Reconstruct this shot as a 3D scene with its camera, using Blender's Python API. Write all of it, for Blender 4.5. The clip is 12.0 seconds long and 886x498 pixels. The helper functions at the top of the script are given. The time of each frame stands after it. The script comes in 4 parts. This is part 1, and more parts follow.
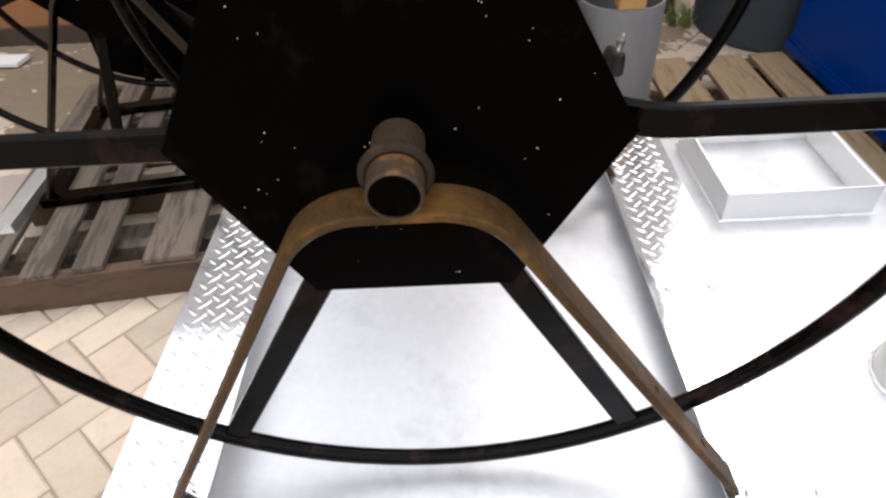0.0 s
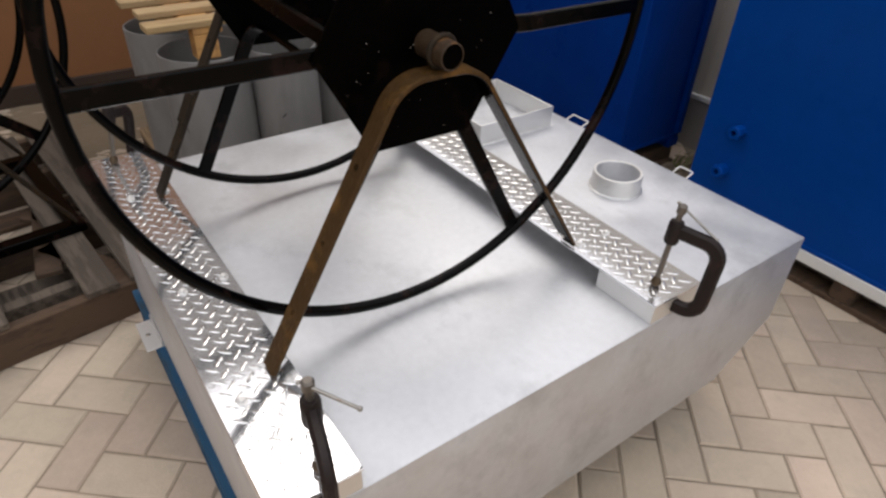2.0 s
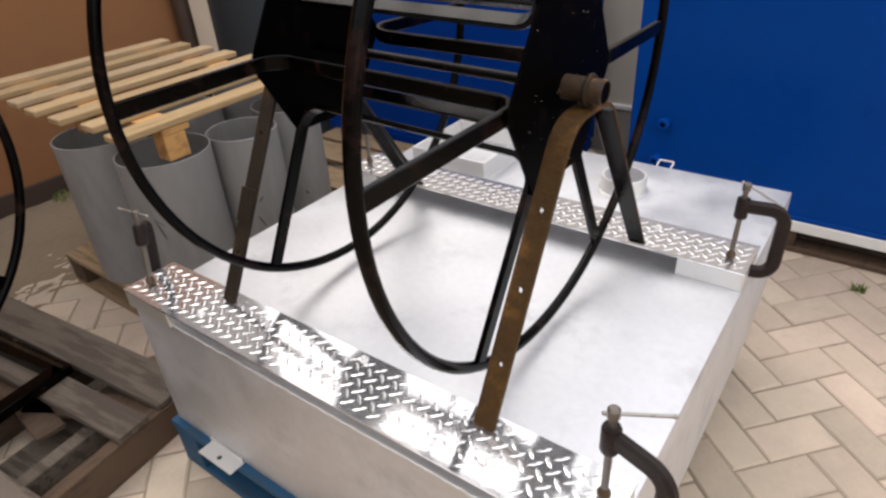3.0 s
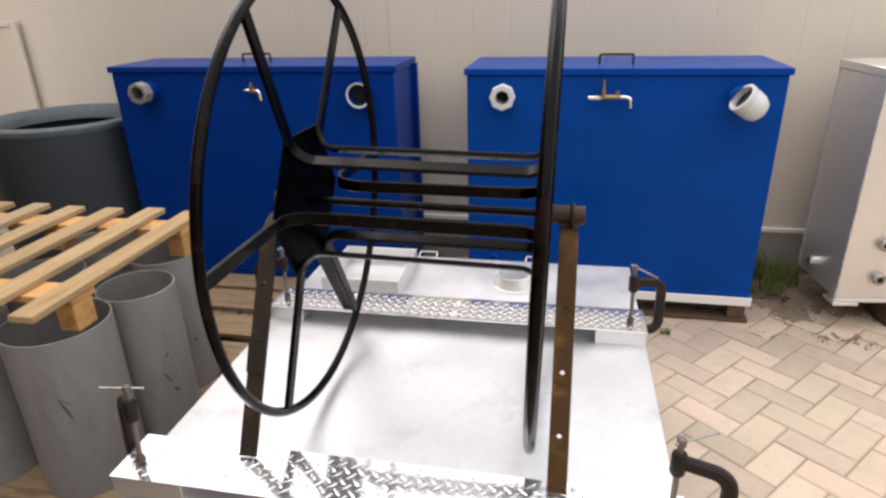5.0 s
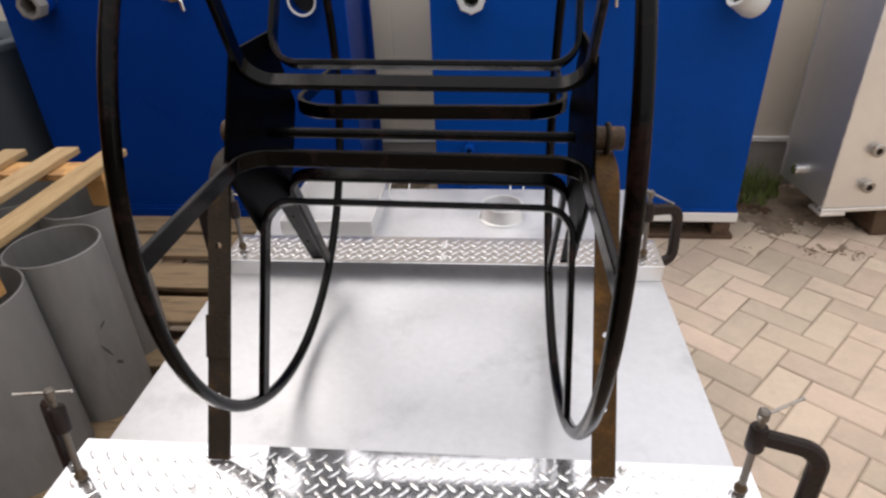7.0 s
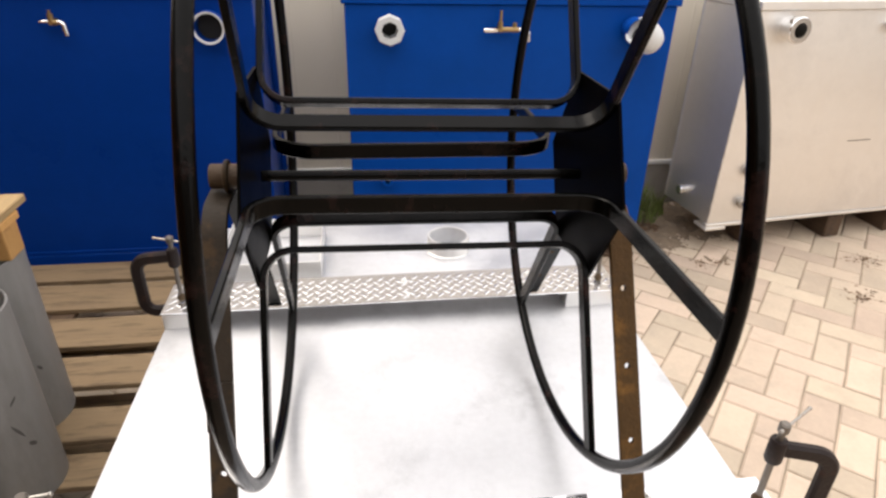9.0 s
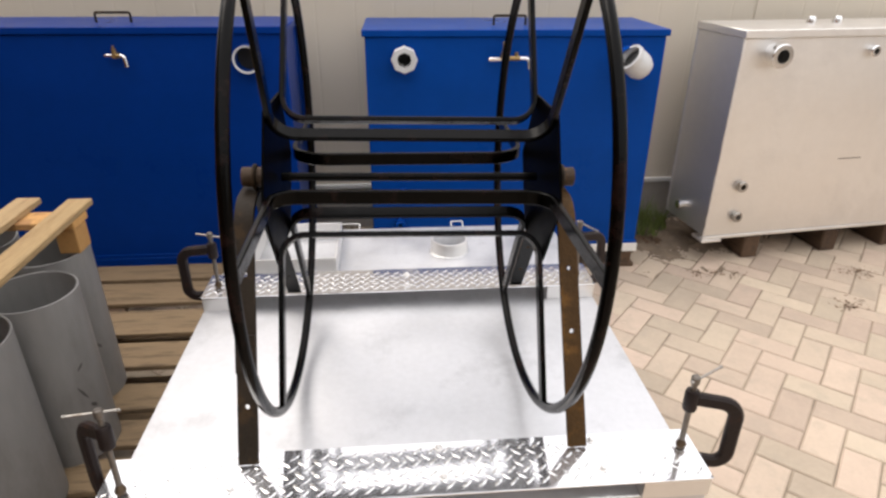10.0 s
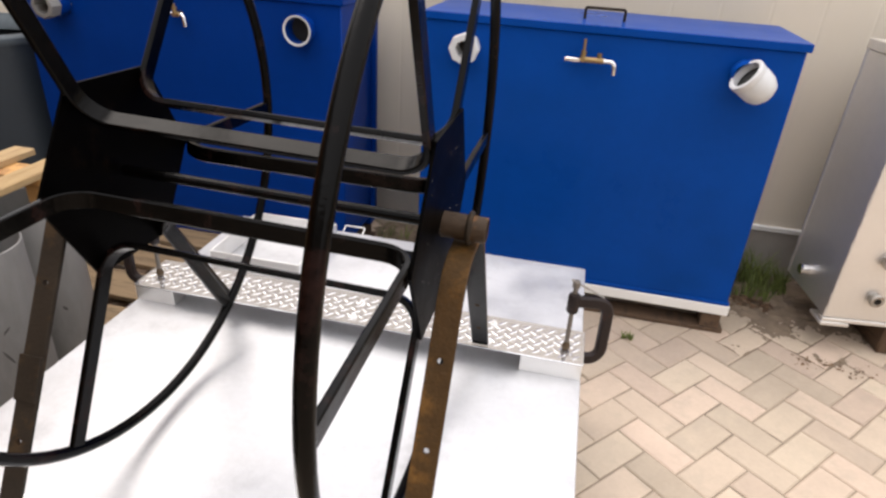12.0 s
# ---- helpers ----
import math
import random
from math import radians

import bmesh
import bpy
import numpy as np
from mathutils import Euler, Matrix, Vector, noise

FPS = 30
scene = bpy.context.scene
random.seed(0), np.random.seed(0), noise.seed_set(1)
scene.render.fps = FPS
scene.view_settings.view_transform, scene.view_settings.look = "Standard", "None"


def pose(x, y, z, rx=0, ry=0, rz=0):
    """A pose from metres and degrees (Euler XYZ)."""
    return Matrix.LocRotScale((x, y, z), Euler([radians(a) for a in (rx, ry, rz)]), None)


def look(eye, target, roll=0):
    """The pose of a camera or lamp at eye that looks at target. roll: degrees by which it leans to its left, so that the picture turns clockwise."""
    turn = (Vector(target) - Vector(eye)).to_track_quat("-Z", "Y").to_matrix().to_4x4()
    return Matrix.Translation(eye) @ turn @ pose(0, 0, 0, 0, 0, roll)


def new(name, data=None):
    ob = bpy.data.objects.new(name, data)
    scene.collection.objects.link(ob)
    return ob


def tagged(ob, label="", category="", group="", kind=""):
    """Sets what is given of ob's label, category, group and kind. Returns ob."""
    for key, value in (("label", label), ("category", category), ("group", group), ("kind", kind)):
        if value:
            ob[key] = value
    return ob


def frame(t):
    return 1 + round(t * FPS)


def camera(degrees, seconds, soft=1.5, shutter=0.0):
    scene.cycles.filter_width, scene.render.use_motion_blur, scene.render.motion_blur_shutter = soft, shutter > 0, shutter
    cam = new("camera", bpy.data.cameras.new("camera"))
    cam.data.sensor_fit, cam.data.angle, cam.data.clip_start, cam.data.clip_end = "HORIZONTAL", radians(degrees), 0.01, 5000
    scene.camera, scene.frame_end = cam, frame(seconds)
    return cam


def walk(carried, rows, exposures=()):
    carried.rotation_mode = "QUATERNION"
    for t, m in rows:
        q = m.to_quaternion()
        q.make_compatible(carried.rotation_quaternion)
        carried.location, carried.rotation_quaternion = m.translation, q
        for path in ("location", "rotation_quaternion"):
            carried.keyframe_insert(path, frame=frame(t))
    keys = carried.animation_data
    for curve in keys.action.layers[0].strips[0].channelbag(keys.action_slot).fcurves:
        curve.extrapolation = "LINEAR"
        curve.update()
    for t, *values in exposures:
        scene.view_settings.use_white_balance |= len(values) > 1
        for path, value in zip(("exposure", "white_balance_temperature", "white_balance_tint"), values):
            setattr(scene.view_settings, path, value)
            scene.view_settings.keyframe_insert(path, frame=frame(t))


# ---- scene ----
cam = camera(71.4, 12.0, soft=2.5)
PATH = [
    (0, (0.728, 0.475, 1.34), (-0.779, 0.419, 0.026), -4.2),
    (0.5, (0.799, 0.437, 1.338), (-0.69, 0.545, 0.007), -3.9),
    (1, (0.899, 0.291, 1.351), (-0.48, 0.917, 0.044), 0.7),
    (1.5, (1.015, 0.115, 1.374), (-0.339, 0.992, 0.192), 4.7),
    (2, (1.092, -0.096, 1.378), (-0.221, 0.869, 0.217), 2.1),
    (2.5, (0.972, -0.349, 1.389), (-0.254, 0.802, 0.306), -1.8),
    (4.5, (0.263, -0.719, 1.521), (-0.115, 1.003, 0.577), -0.6),
    (5, (0.328, -0.876, 1.554), (-0.039, 0.93, 0.777), -1.6),
    (5.5, (0.372, -0.904, 1.545), (0.066, 0.904, 0.745), -2.1),
    (6, (0.309, -0.814, 1.465), (0.03, 0.853, 0.396), -1.6),
    (6.5, (0.229, -0.733, 1.424), (0.003, 0.856, 0.23), -1.7),
    (7, (0.169, -0.62, 1.48), (-0.013, 1.094, 0.465), -2.3),
    (9, (-0.092, -0.568, 1.493), (0.164, 1.173, 0.542), 1.5),
    (9.5, (-0.085, -0.676, 1.509), (0.246, 1.05, 0.555), 2.8),
    (10, (-0.017, -0.849, 1.551), (0.136, 0.938, 0.666), 0.4),
    (10.5, (0.041, -0.934, 1.595), (0.042, 0.932, 0.874), -1.9),
    (11, (0.067, -0.79, 1.576), (0.013, 1.064, 0.829), -2.3),
    (11.5, (0.214, -0.614, 1.55), (0.217, 1.189, 0.684), -0.8),
    (12, (0.485, -0.435, 1.508), (0.141, 1.302, 0.578), 3.6),
]
walk(cam, [(t, look(eye, target, roll)) for t, eye, target, roll in PATH], [(0, 0.54, 6400, 12), (0.5, 0.12, 6400, 12), (1, -0.24, 6400, 12), (1.5, -0.3, 6500, 12), (2.5, 0.07, 6650, 13), (4.5, 0.39, 6750, 14), (5.5, 0.44, 6800, 14), (6, 0.34, 6750, 14), (6.5, 0.08, 6750, 14), (7, 0.08, 6750, 14), (9, 0.57, 7000, 13), (9.5, 0.33, 6850, 13), (10.5, 0.31, 6800, 13), (12, 0.54, 6800, 14)])
# ---- light ----
world = bpy.data.worlds.new("overcast_sky")
scene.world = world
world.use_nodes = True
wn, wl = world.node_tree.nodes, world.node_tree.links
sky = wn.new("ShaderNodeTexSky")
sky.sky_type, sky.sun_disc = "NISHITA", False
sky.sun_elevation, sky.sun_rotation = radians(58), radians(-60)
sky.air_density, sky.dust_density = 1.6, 4.0
veil = wn.new("ShaderNodeMix")
veil.data_type = "RGBA"
veil.inputs["Factor"].default_value = 0.8
veil.inputs["B"].default_value = (0, 0, 0, 1)
# overcast brightness: the zenith is three times as bright as the horizon
coord, parts_of, rise, cloud = wn.new("ShaderNodeTexCoord"), wn.new("ShaderNodeSeparateXYZ"), wn.new("ShaderNodeMapRange"), wn.new("ShaderNodeMix")
cloud.data_type = "RGBA"
cloud.inputs["A"].default_value = (9.0, 9.0, 9.1, 1)
cloud.inputs["B"].default_value = (17.5, 17.8, 18.4, 1)
wl.new(coord.outputs["Generated"], parts_of.inputs[0])
wl.new(parts_of.outputs["Z"], rise.inputs["Value"])
wl.new(rise.outputs["Result"], cloud.inputs["Factor"])
wl.new(cloud.outputs["Result"], veil.inputs["B"])
wl.new(sky.outputs["Color"], veil.inputs["A"])
back = wn["Background"]
back.inputs["Strength"].default_value = 0.12
wl.new(veil.outputs["Result"], back.inputs["Color"])

sun_data = bpy.data.lights.new("sun", "SUN")
sun_data.energy, sun_data.angle, sun_data.color = 0.65, radians(28), (1.0, 0.965, 0.91)
sun = new("sun", sun_data)
sun.matrix_world = look((-2.4, 1.2, 4.6), (0, 0, 0))


# ---- materials ----
def material(name, color, rough=0.5, metal=0.0, vary=0.12, scale=8.0, bump=0.0, bump_scale=60.0, stain=None, stain_amount=0.0,
             stain_scale=3.0, rand=0.0, stretch=(1, 1, 1), rough_vary=0.1, coat=0.0, spec=0.5, island=False, stain_edge=0.08, tint=None):
    """A surface whose colour wanders at two scales, with optional stains, fine relief and per-piece variation."""
    m = bpy.data.materials.new(name)
    m.use_nodes = True
    n, l = m.node_tree.nodes, m.node_tree.links
    bsdf = n["Principled BSDF"]
    tc = n.new("ShaderNodeTexCoord")
    mp = n.new("ShaderNodeMapping")
    mp.inputs["Scale"].default_value = stretch
    l.new(tc.outputs["Object"], mp.inputs["Vector"])
    if rand:
        if island:
            piece = n.new("ShaderNodeNewGeometry").outputs["Random Per Island"]
        else:   # alike pieces cut their grain from different places
            piece = n.new("ShaderNodeObjectInfo").outputs["Random"]
            away = n.new("ShaderNodeVectorMath")
            away.operation = "MULTIPLY"
            l.new(piece, away.inputs[0])
            away.inputs[1].default_value = (31.0, 47.0, 23.0)
            l.new(away.outputs[0], mp.inputs["Location"])

    def noise_tex(s, detail=5.0, roughness=0.6):
        t = n.new("ShaderNodeTexNoise")
        t.inputs["Scale"].default_value, t.inputs["Detail"].default_value, t.inputs["Roughness"].default_value = s, detail, roughness
        l.new(mp.outputs["Vector"], t.inputs["Vector"])
        return t.outputs["Fac"]

    def maths(op, a, b):
        t = n.new("ShaderNodeMath")
        t.operation = op
        for i, v in enumerate((a, b)):
            if isinstance(v, (int, float)):
                t.inputs[i].default_value = v
            else:
                l.new(v, t.inputs[i])
        return t.outputs[0]

    big, fine = noise_tex(scale), noise_tex(scale * 9, 4.0)
    value = maths("ADD", maths("MULTIPLY", maths("SUBTRACT", big, 0.5), 2.2 * vary), maths("MULTIPLY", maths("SUBTRACT", fine, 0.5), 1.1 * vary))
    value = maths("ADD", value, 1.0)
    if rand:
        value = maths("ADD", value, maths("MULTIPLY", maths("SUBTRACT", piece, 0.5), 2 * rand))
    base = n.new("ShaderNodeMix")
    base.data_type, base.blend_type = "RGBA", "MULTIPLY"
    base.inputs["Factor"].default_value = 1.0
    base.inputs["A"].default_value = (*color, 1)
    comb = n.new("ShaderNodeCombineColor")
    for i in range(3):
        l.new(value, comb.inputs[i])
    l.new(comb.outputs[0], base.inputs["B"])
    if tint:
        hue = n.new("ShaderNodeMix")
        hue.data_type = "RGBA"
        hue.inputs["A"].default_value, hue.inputs["B"].default_value = (*color, 1), (*tint, 1)
        l.new(maths("FRACT", maths("MULTIPLY", piece, 17.3), 0.0), hue.inputs["Factor"])
        l.new(hue.outputs["Result"], base.inputs["A"])
    out = base.outputs["Result"]
    if stain:
        ramp = n.new("ShaderNodeMapRange")
        ramp.inputs["From Min"].default_value, ramp.inputs["From Max"].default_value = 0.62 - stain_amount * 0.4, 0.62 - stain_amount * 0.4 + stain_edge
        l.new(noise_tex(stain_scale, 7.0, 0.68), ramp.inputs["Value"])
        mix = n.new("ShaderNodeMix")
        mix.data_type = "RGBA"
        mix.inputs["B"].default_value = (*stain, 1)
        l.new(maths("MULTIPLY", ramp.outputs["Result"], 0.85), mix.inputs["Factor"])
        l.new(out, mix.inputs["A"])
        out = mix.outputs["Result"]
    l.new(out, bsdf.inputs["Base Color"])
    bsdf.inputs["Metallic"].default_value = metal
    bsdf.inputs["Specular IOR Level"].default_value = spec
    bsdf.inputs["Coat Weight"].default_value = coat
    l.new(maths("ADD", maths("MULTIPLY", maths("SUBTRACT", big, 0.5), 2 * rough_vary), rough), bsdf.inputs["Roughness"])
    if bump:
        bp = n.new("ShaderNodeBump")
        bp.inputs["Strength"].default_value, bp.inputs["Distance"].default_value = min(1.0, bump), 0.004
        l.new(noise_tex(bump_scale, 5.0), bp.inputs["Height"])
        l.new(bp.outputs["Normal"], bsdf.inputs["Normal"])
    return m


ALU = material("satin_aluminium", (0.66, 0.665, 0.68), 0.60, 1.0, 0.14, 6.0, 0.08, 140, (0.40, 0.405, 0.415), 0.2, 5.5, rough_vary=0.2, stain_edge=0.34)
ALU_RAW = material("mill_aluminium", (0.80, 0.79, 0.77), 0.5, 1.0, 0.07, 3.0, 0.06, 120, (0.68, 0.66, 0.63), 0.15, 4.0, rough_vary=0.12, stain_edge=0.3)
ALU_DULL = material("dull_mill_aluminium", (0.76, 0.74, 0.71), 0.42, 0.85, 0.08, 2.0, 0.08, 90, (0.62, 0.60, 0.575), 0.30, 2.2, rough_vary=0.12, stain_edge=0.3)
TREAD_BAR = material("worn_tread_bars", (0.84, 0.84, 0.84), 0.17, 0.92, 0.06, 20.0, 0.02, 90, rough_vary=0.05)
TREAD = material("polished_aluminium", (0.80, 0.80, 0.82), 0.09, 0.88, 0.08, 14.0, 0.02, 60, rough_vary=0.05)
WELD = material("weld_bead", (0.72, 0.72, 0.71), 0.4, 1.0, 0.2, 60.0, 0.6, 160)
BLUE = material("blue_gloss_paint", (0.00005, 0.046, 0.255), 0.30, 0.0, 0.16, 2.5, 0.08, 60, (0.00005, 0.034, 0.17), 0.24, 1.4, spec=0.06, stain_edge=0.3)
# same finish as BLUE, colours taken darker, for the left tank
BLUE_DEEP = material("blue_gloss_paint_darker", (0.00005, 0.029, 0.195), 0.30, 0.0, 0.16, 2.5, 0.08, 60, (0.00005, 0.020, 0.14), 0.24, 1.4, spec=0.06, stain_edge=0.3)
BLUE_WOOD = material("blue_painted_wood", (0.004, 0.058, 0.125), 0.7, 0.0, 0.35, 9.0, 0.4, 90, (0.03, 0.04, 0.045), 0.30, 9.0, stretch=(1, 4, 4), stain_edge=0.2)
BLACK = material("black_satin_paint", (0.0006, 0.0005, 0.0004), 0.19, 0.0, 0.3, 14.0, 0.10, 130, (0.026, 0.012, 0.010), 0.20, 12.0, spec=0.095, stain_edge=0.2, rough_vary=0.2)
BLACK_MATT = material("black_matt_paint", (0.0008, 0.0006, 0.0005), 0.40, 0.0, 0.4, 9.0, 0.10, 160, (0.005, 0.003, 0.002), 0.12, 12.0, spec=0.018)
RUST = material("brown_rusted_steel", (0.058, 0.030, 0.009), 0.6, 0.1, 0.55, 8.0, 0.6, 130, (0.19, 0.090, 0.020), 0.27, 12.0, spec=0.18, stain_edge=0.2)
RUST_PIPE = material("dark_rusted_pipe", (0.05, 0.030, 0.016), 0.6, 0.1, 0.45, 14.0, 0.5, 130, (0.17, 0.075, 0.022), 0.16, 24.0, spec=0.3)
RUST_DARK = material("dark_oxidised_steel", (0.024, 0.017, 0.011), 0.58, 0.2, 0.4, 12.0, 0.4, 130, (0.052, 0.031, 0.014), 0.22, 20.0, spec=0.2)
IRON = material("dark_cast_iron", (0.016, 0.010, 0.009), 0.5, 0.2, 0.3, 30.0, 0.4, 150, (0.045, 0.02, 0.012), 0.12, 30.0, spec=0.3)
STEEL = material("zinc_plated_steel", (0.38, 0.36, 0.33), 0.4, 0.9, 0.25, 30.0, 0.2, 120, (0.20, 0.13, 0.08), 0.18, 30.0)
BRASS = material("brass", (0.34, 0.235, 0.11), 0.4, 0.9, 0.25, 30.0, 0.1, 90)
CHROME = material("chrome", (0.8, 0.8, 0.8), 0.15, 1.0, 0.05, 20.0)
PVC = material("grey_pvc", (0.228, 0.221, 0.212), 0.48, 0.0, 0.2, 5.0, 0.08, 50, (0.15, 0.138, 0.125), 0.25, 8.0, stain_edge=0.3, stretch=(1, 1, 0.3), spec=0.4)
SPECK = material("mineral_dust_speck", (0.5, 0.46, 0.42), 0.8, 0.0, 0.2, 30.0)
SCUFF = material("dark_scuff", (0.075, 0.07, 0.064), 0.7, 0.0, 0.3, 30.0)
BRONZE = material("dull_bronze", (0.10, 0.068, 0.04), 0.45, 0.6, 0.2, 30.0, 0.2, 90)
SCREW = material("oiled_steel_thread", (0.17, 0.15, 0.13), 0.42, 0.7, 0.25, 40.0, 0.2, 120)
PIPE_BROWN = material("brown_downpipe", (0.05, 0.028, 0.018), 0.5, 0.0, 0.15, 6.0, 0.1, 50)
PALE_WOOD = material("whitish_weathered_slat", (0.42, 0.285, 0.135), 0.8, 0.0, 0.38, 5.0, 0.5, 60, (0.20, 0.115, 0.05), 0.42, 5.0, rand=0.18, tint=(0.40, 0.29, 0.17), stretch=(0.8, 7, 7), stain_edge=0.25)
OLD_FITTING = material("worn_grey_fitting", (0.20, 0.195, 0.185), 0.6, 0.0, 0.2, 16.0, 0.2, 90, (0.10, 0.08, 0.06), 0.22, 14.0)
FITTING = material("pale_grey_fitting", (0.55, 0.56, 0.56), 0.4, 0.0, 0.08, 12.0, 0.08, 90)
# black that paints the shade inside open fittings
DARK = material("bore_black", (0.012, 0.012, 0.012), 0.7, 0.0, 0.1, 10.0)
TUB_RIM = material("faded_slate_plastic", (0.085, 0.105, 0.118), 0.65, 0.0, 0.3, 9.0, 0.3, 60, (0.035, 0.045, 0.052), 0.3, 14.0, stain_edge=0.3)
TUB = material("slate_plastic", (0.024, 0.032, 0.04), 0.55, 0.0, 0.15, 4.0, 0.2, 60, (0.06, 0.07, 0.076), 0.12, 5.0, stain_edge=0.35)
CREAM = material("cream_coated_panel", (0.60, 0.54, 0.445), 0.5, 0.0, 0.05, 1.2, 0.05, 40, (0.53, 0.475, 0.39), 0.12, 1.0, stretch=(1, 1, 0.35), stain_edge=0.3)
TRIM = material("white_coated_trim", (0.72, 0.71, 0.68), 0.5, 0.0, 0.06, 6.0, 0.05, 60)
TAN = material("tan_painted_wall", (0.25, 0.108, 0.040), 0.8, 0.0, 0.10, 2.2, 0.3, 45, (0.19, 0.082, 0.032), 0.22, 2.0, stain_edge=0.25)
PLINTH = material("grimy_plinth", (0.05, 0.030, 0.02), 0.9, 0.0, 0.3, 7.0, 0.6, 60)
CONCRETE = material("grey_plaster", (0.30, 0.28, 0.255), 0.9, 0.0, 0.15, 2.5, 0.4, 60, (0.22, 0.2, 0.18), 0.2, 2.0)
PAVER = material("sand_coloured_paver", (0.470, 0.388, 0.292), 0.85, 0.0, 0.16, 7.0, 0.5, 190, (0.375, 0.315, 0.245), 0.24, 10.0, rand=0.16, stain_edge=0.3, tint=(0.490, 0.380, 0.297))
PAVER_FAR = material("sand_coloured_paving", (0.470, 0.388, 0.292), 0.85, 0.0, 0.16, 7.0, 0.5, 190, (0.375, 0.315, 0.245), 0.24, 10.0, rand=0.16, island=True, stain_edge=0.3, tint=(0.490, 0.380, 0.297))
JOINT = material("joint_sand", (0.27, 0.217, 0.16), 0.95, 0.0, 0.25, 5.0, 0.6, 120, (0.175, 0.138, 0.102), 0.25, 3.0)
PINE_X = material("pine_block", (0.50, 0.27, 0.09), 0.75, 0.0, 0.18, 7.0, 0.4, 70, (0.32, 0.16, 0.06), 0.25, 9.0, rand=0.12)
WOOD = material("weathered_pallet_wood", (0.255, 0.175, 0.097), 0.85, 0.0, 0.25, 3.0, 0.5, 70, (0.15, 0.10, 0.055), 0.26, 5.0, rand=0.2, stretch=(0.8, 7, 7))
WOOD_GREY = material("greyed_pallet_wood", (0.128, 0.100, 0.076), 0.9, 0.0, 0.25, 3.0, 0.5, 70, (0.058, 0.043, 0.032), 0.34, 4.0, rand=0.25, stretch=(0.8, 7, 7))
# brown timber; on two pallets its dark tone also stands for shade below boards
WOOD_BROWN = material("dark_brown_timber", (0.085, 0.05, 0.028), 0.85, 0.0, 0.2, 3.0, 0.5, 70, (0.048, 0.029, 0.018), 0.28, 5.0, rand=0.15, stretch=(5, 1, 5))
GRASS = material("grass", (0.13, 0.165, 0.04), 0.75, 0.0, 0.4, 12.0, rand=0.5, island=True)
SOIL = material("dark_soil", (0.20, 0.15, 0.105), 0.95, 0.0, 0.4, 14.0, 0.8, 60, (0.12, 0.088, 0.06), 0.25, 9.0, stain_edge=0.25)
SAND = material("trodden_sand", (0.20, 0.152, 0.10), 0.95, 0.0, 0.25, 5.0, 0.6, 120, (0.13, 0.095, 0.06), 0.28, 2.5, stain_edge=0.3)
LEAF = material("dry_leaf", (0.13, 0.075, 0.04), 0.85, 0.0, 0.3, 30.0, rand=0.3, island=True)


# ---- mesh helpers ----
def part(name, bm, mat, parent=None, label="", smooth=True, angle=38):
    """Links a bmesh as one mesh object under a thing or part."""
    me = bpy.data.meshes.new(name)
    bm.normal_update()
    if smooth:
        for f in bm.faces:
            f.smooth = True
        for e in bm.edges:
            if len(e.link_faces) == 2 and e.calc_face_angle(0) > radians(angle):
                e.smooth = False
    bm.to_mesh(me)
    bm.free()
    for m in (mat if isinstance(mat, (list, tuple)) else [mat]):
        me.materials.append(m)
    ob = new(name, me)
    ob.parent = parent
    if label:
        ob["label"] = label
    return ob


def thing(name, label, category, group="", at=None, kind=""):
    ob = new(name)
    ob.empty_display_size = 0.05
    if at is not None:
        ob.matrix_world = at
    return tagged(ob, label, category, group, kind)


def box(bm, x0, x1, y0, y1, z0, z1, bevel=0.0, seg=1):
    r = bmesh.ops.create_cube(bm, size=1.0)
    vs = r["verts"]
    bmesh.ops.scale(bm, verts=vs, vec=(x1 - x0, y1 - y0, z1 - z0))
    bmesh.ops.translate(bm, verts=vs, vec=((x0 + x1) / 2, (y0 + y1) / 2, (z0 + z1) / 2))
    if bevel:
        es = list({e for v in vs for e in v.link_edges})
        bmesh.ops.bevel(bm, geom=es, offset=bevel, segments=seg, affect="EDGES", profile=0.5)
    return bm


def boxes(*rows, bevel=0.0):
    bm = bmesh.new()
    for r in rows:
        box(bm, *r, bevel=bevel)
    return bm


def fillet(pts, r, n=7):
    """A polyline with its inner corners rounded."""
    pts = [Vector(p) for p in pts]
    out = [pts[0]]
    for a, b, c in zip(pts, pts[1:], pts[2:]):
        u, v = (a - b).normalized(), (c - b).normalized()
        half = u.angle(v) / 2
        d = min(r / math.tan(half), (a - b).length * 0.49, (c - b).length * 0.49)
        rr = d * math.tan(half)
        mid = b + (u + v).normalized() * (rr / math.sin(half))
        p, q = b + u * d - mid, b + v * d - mid
        for i in range(n + 1):
            out.append(mid + p.normalized().slerp(q.normalized(), i / n) * rr)
    out.append(pts[-1])
    return out


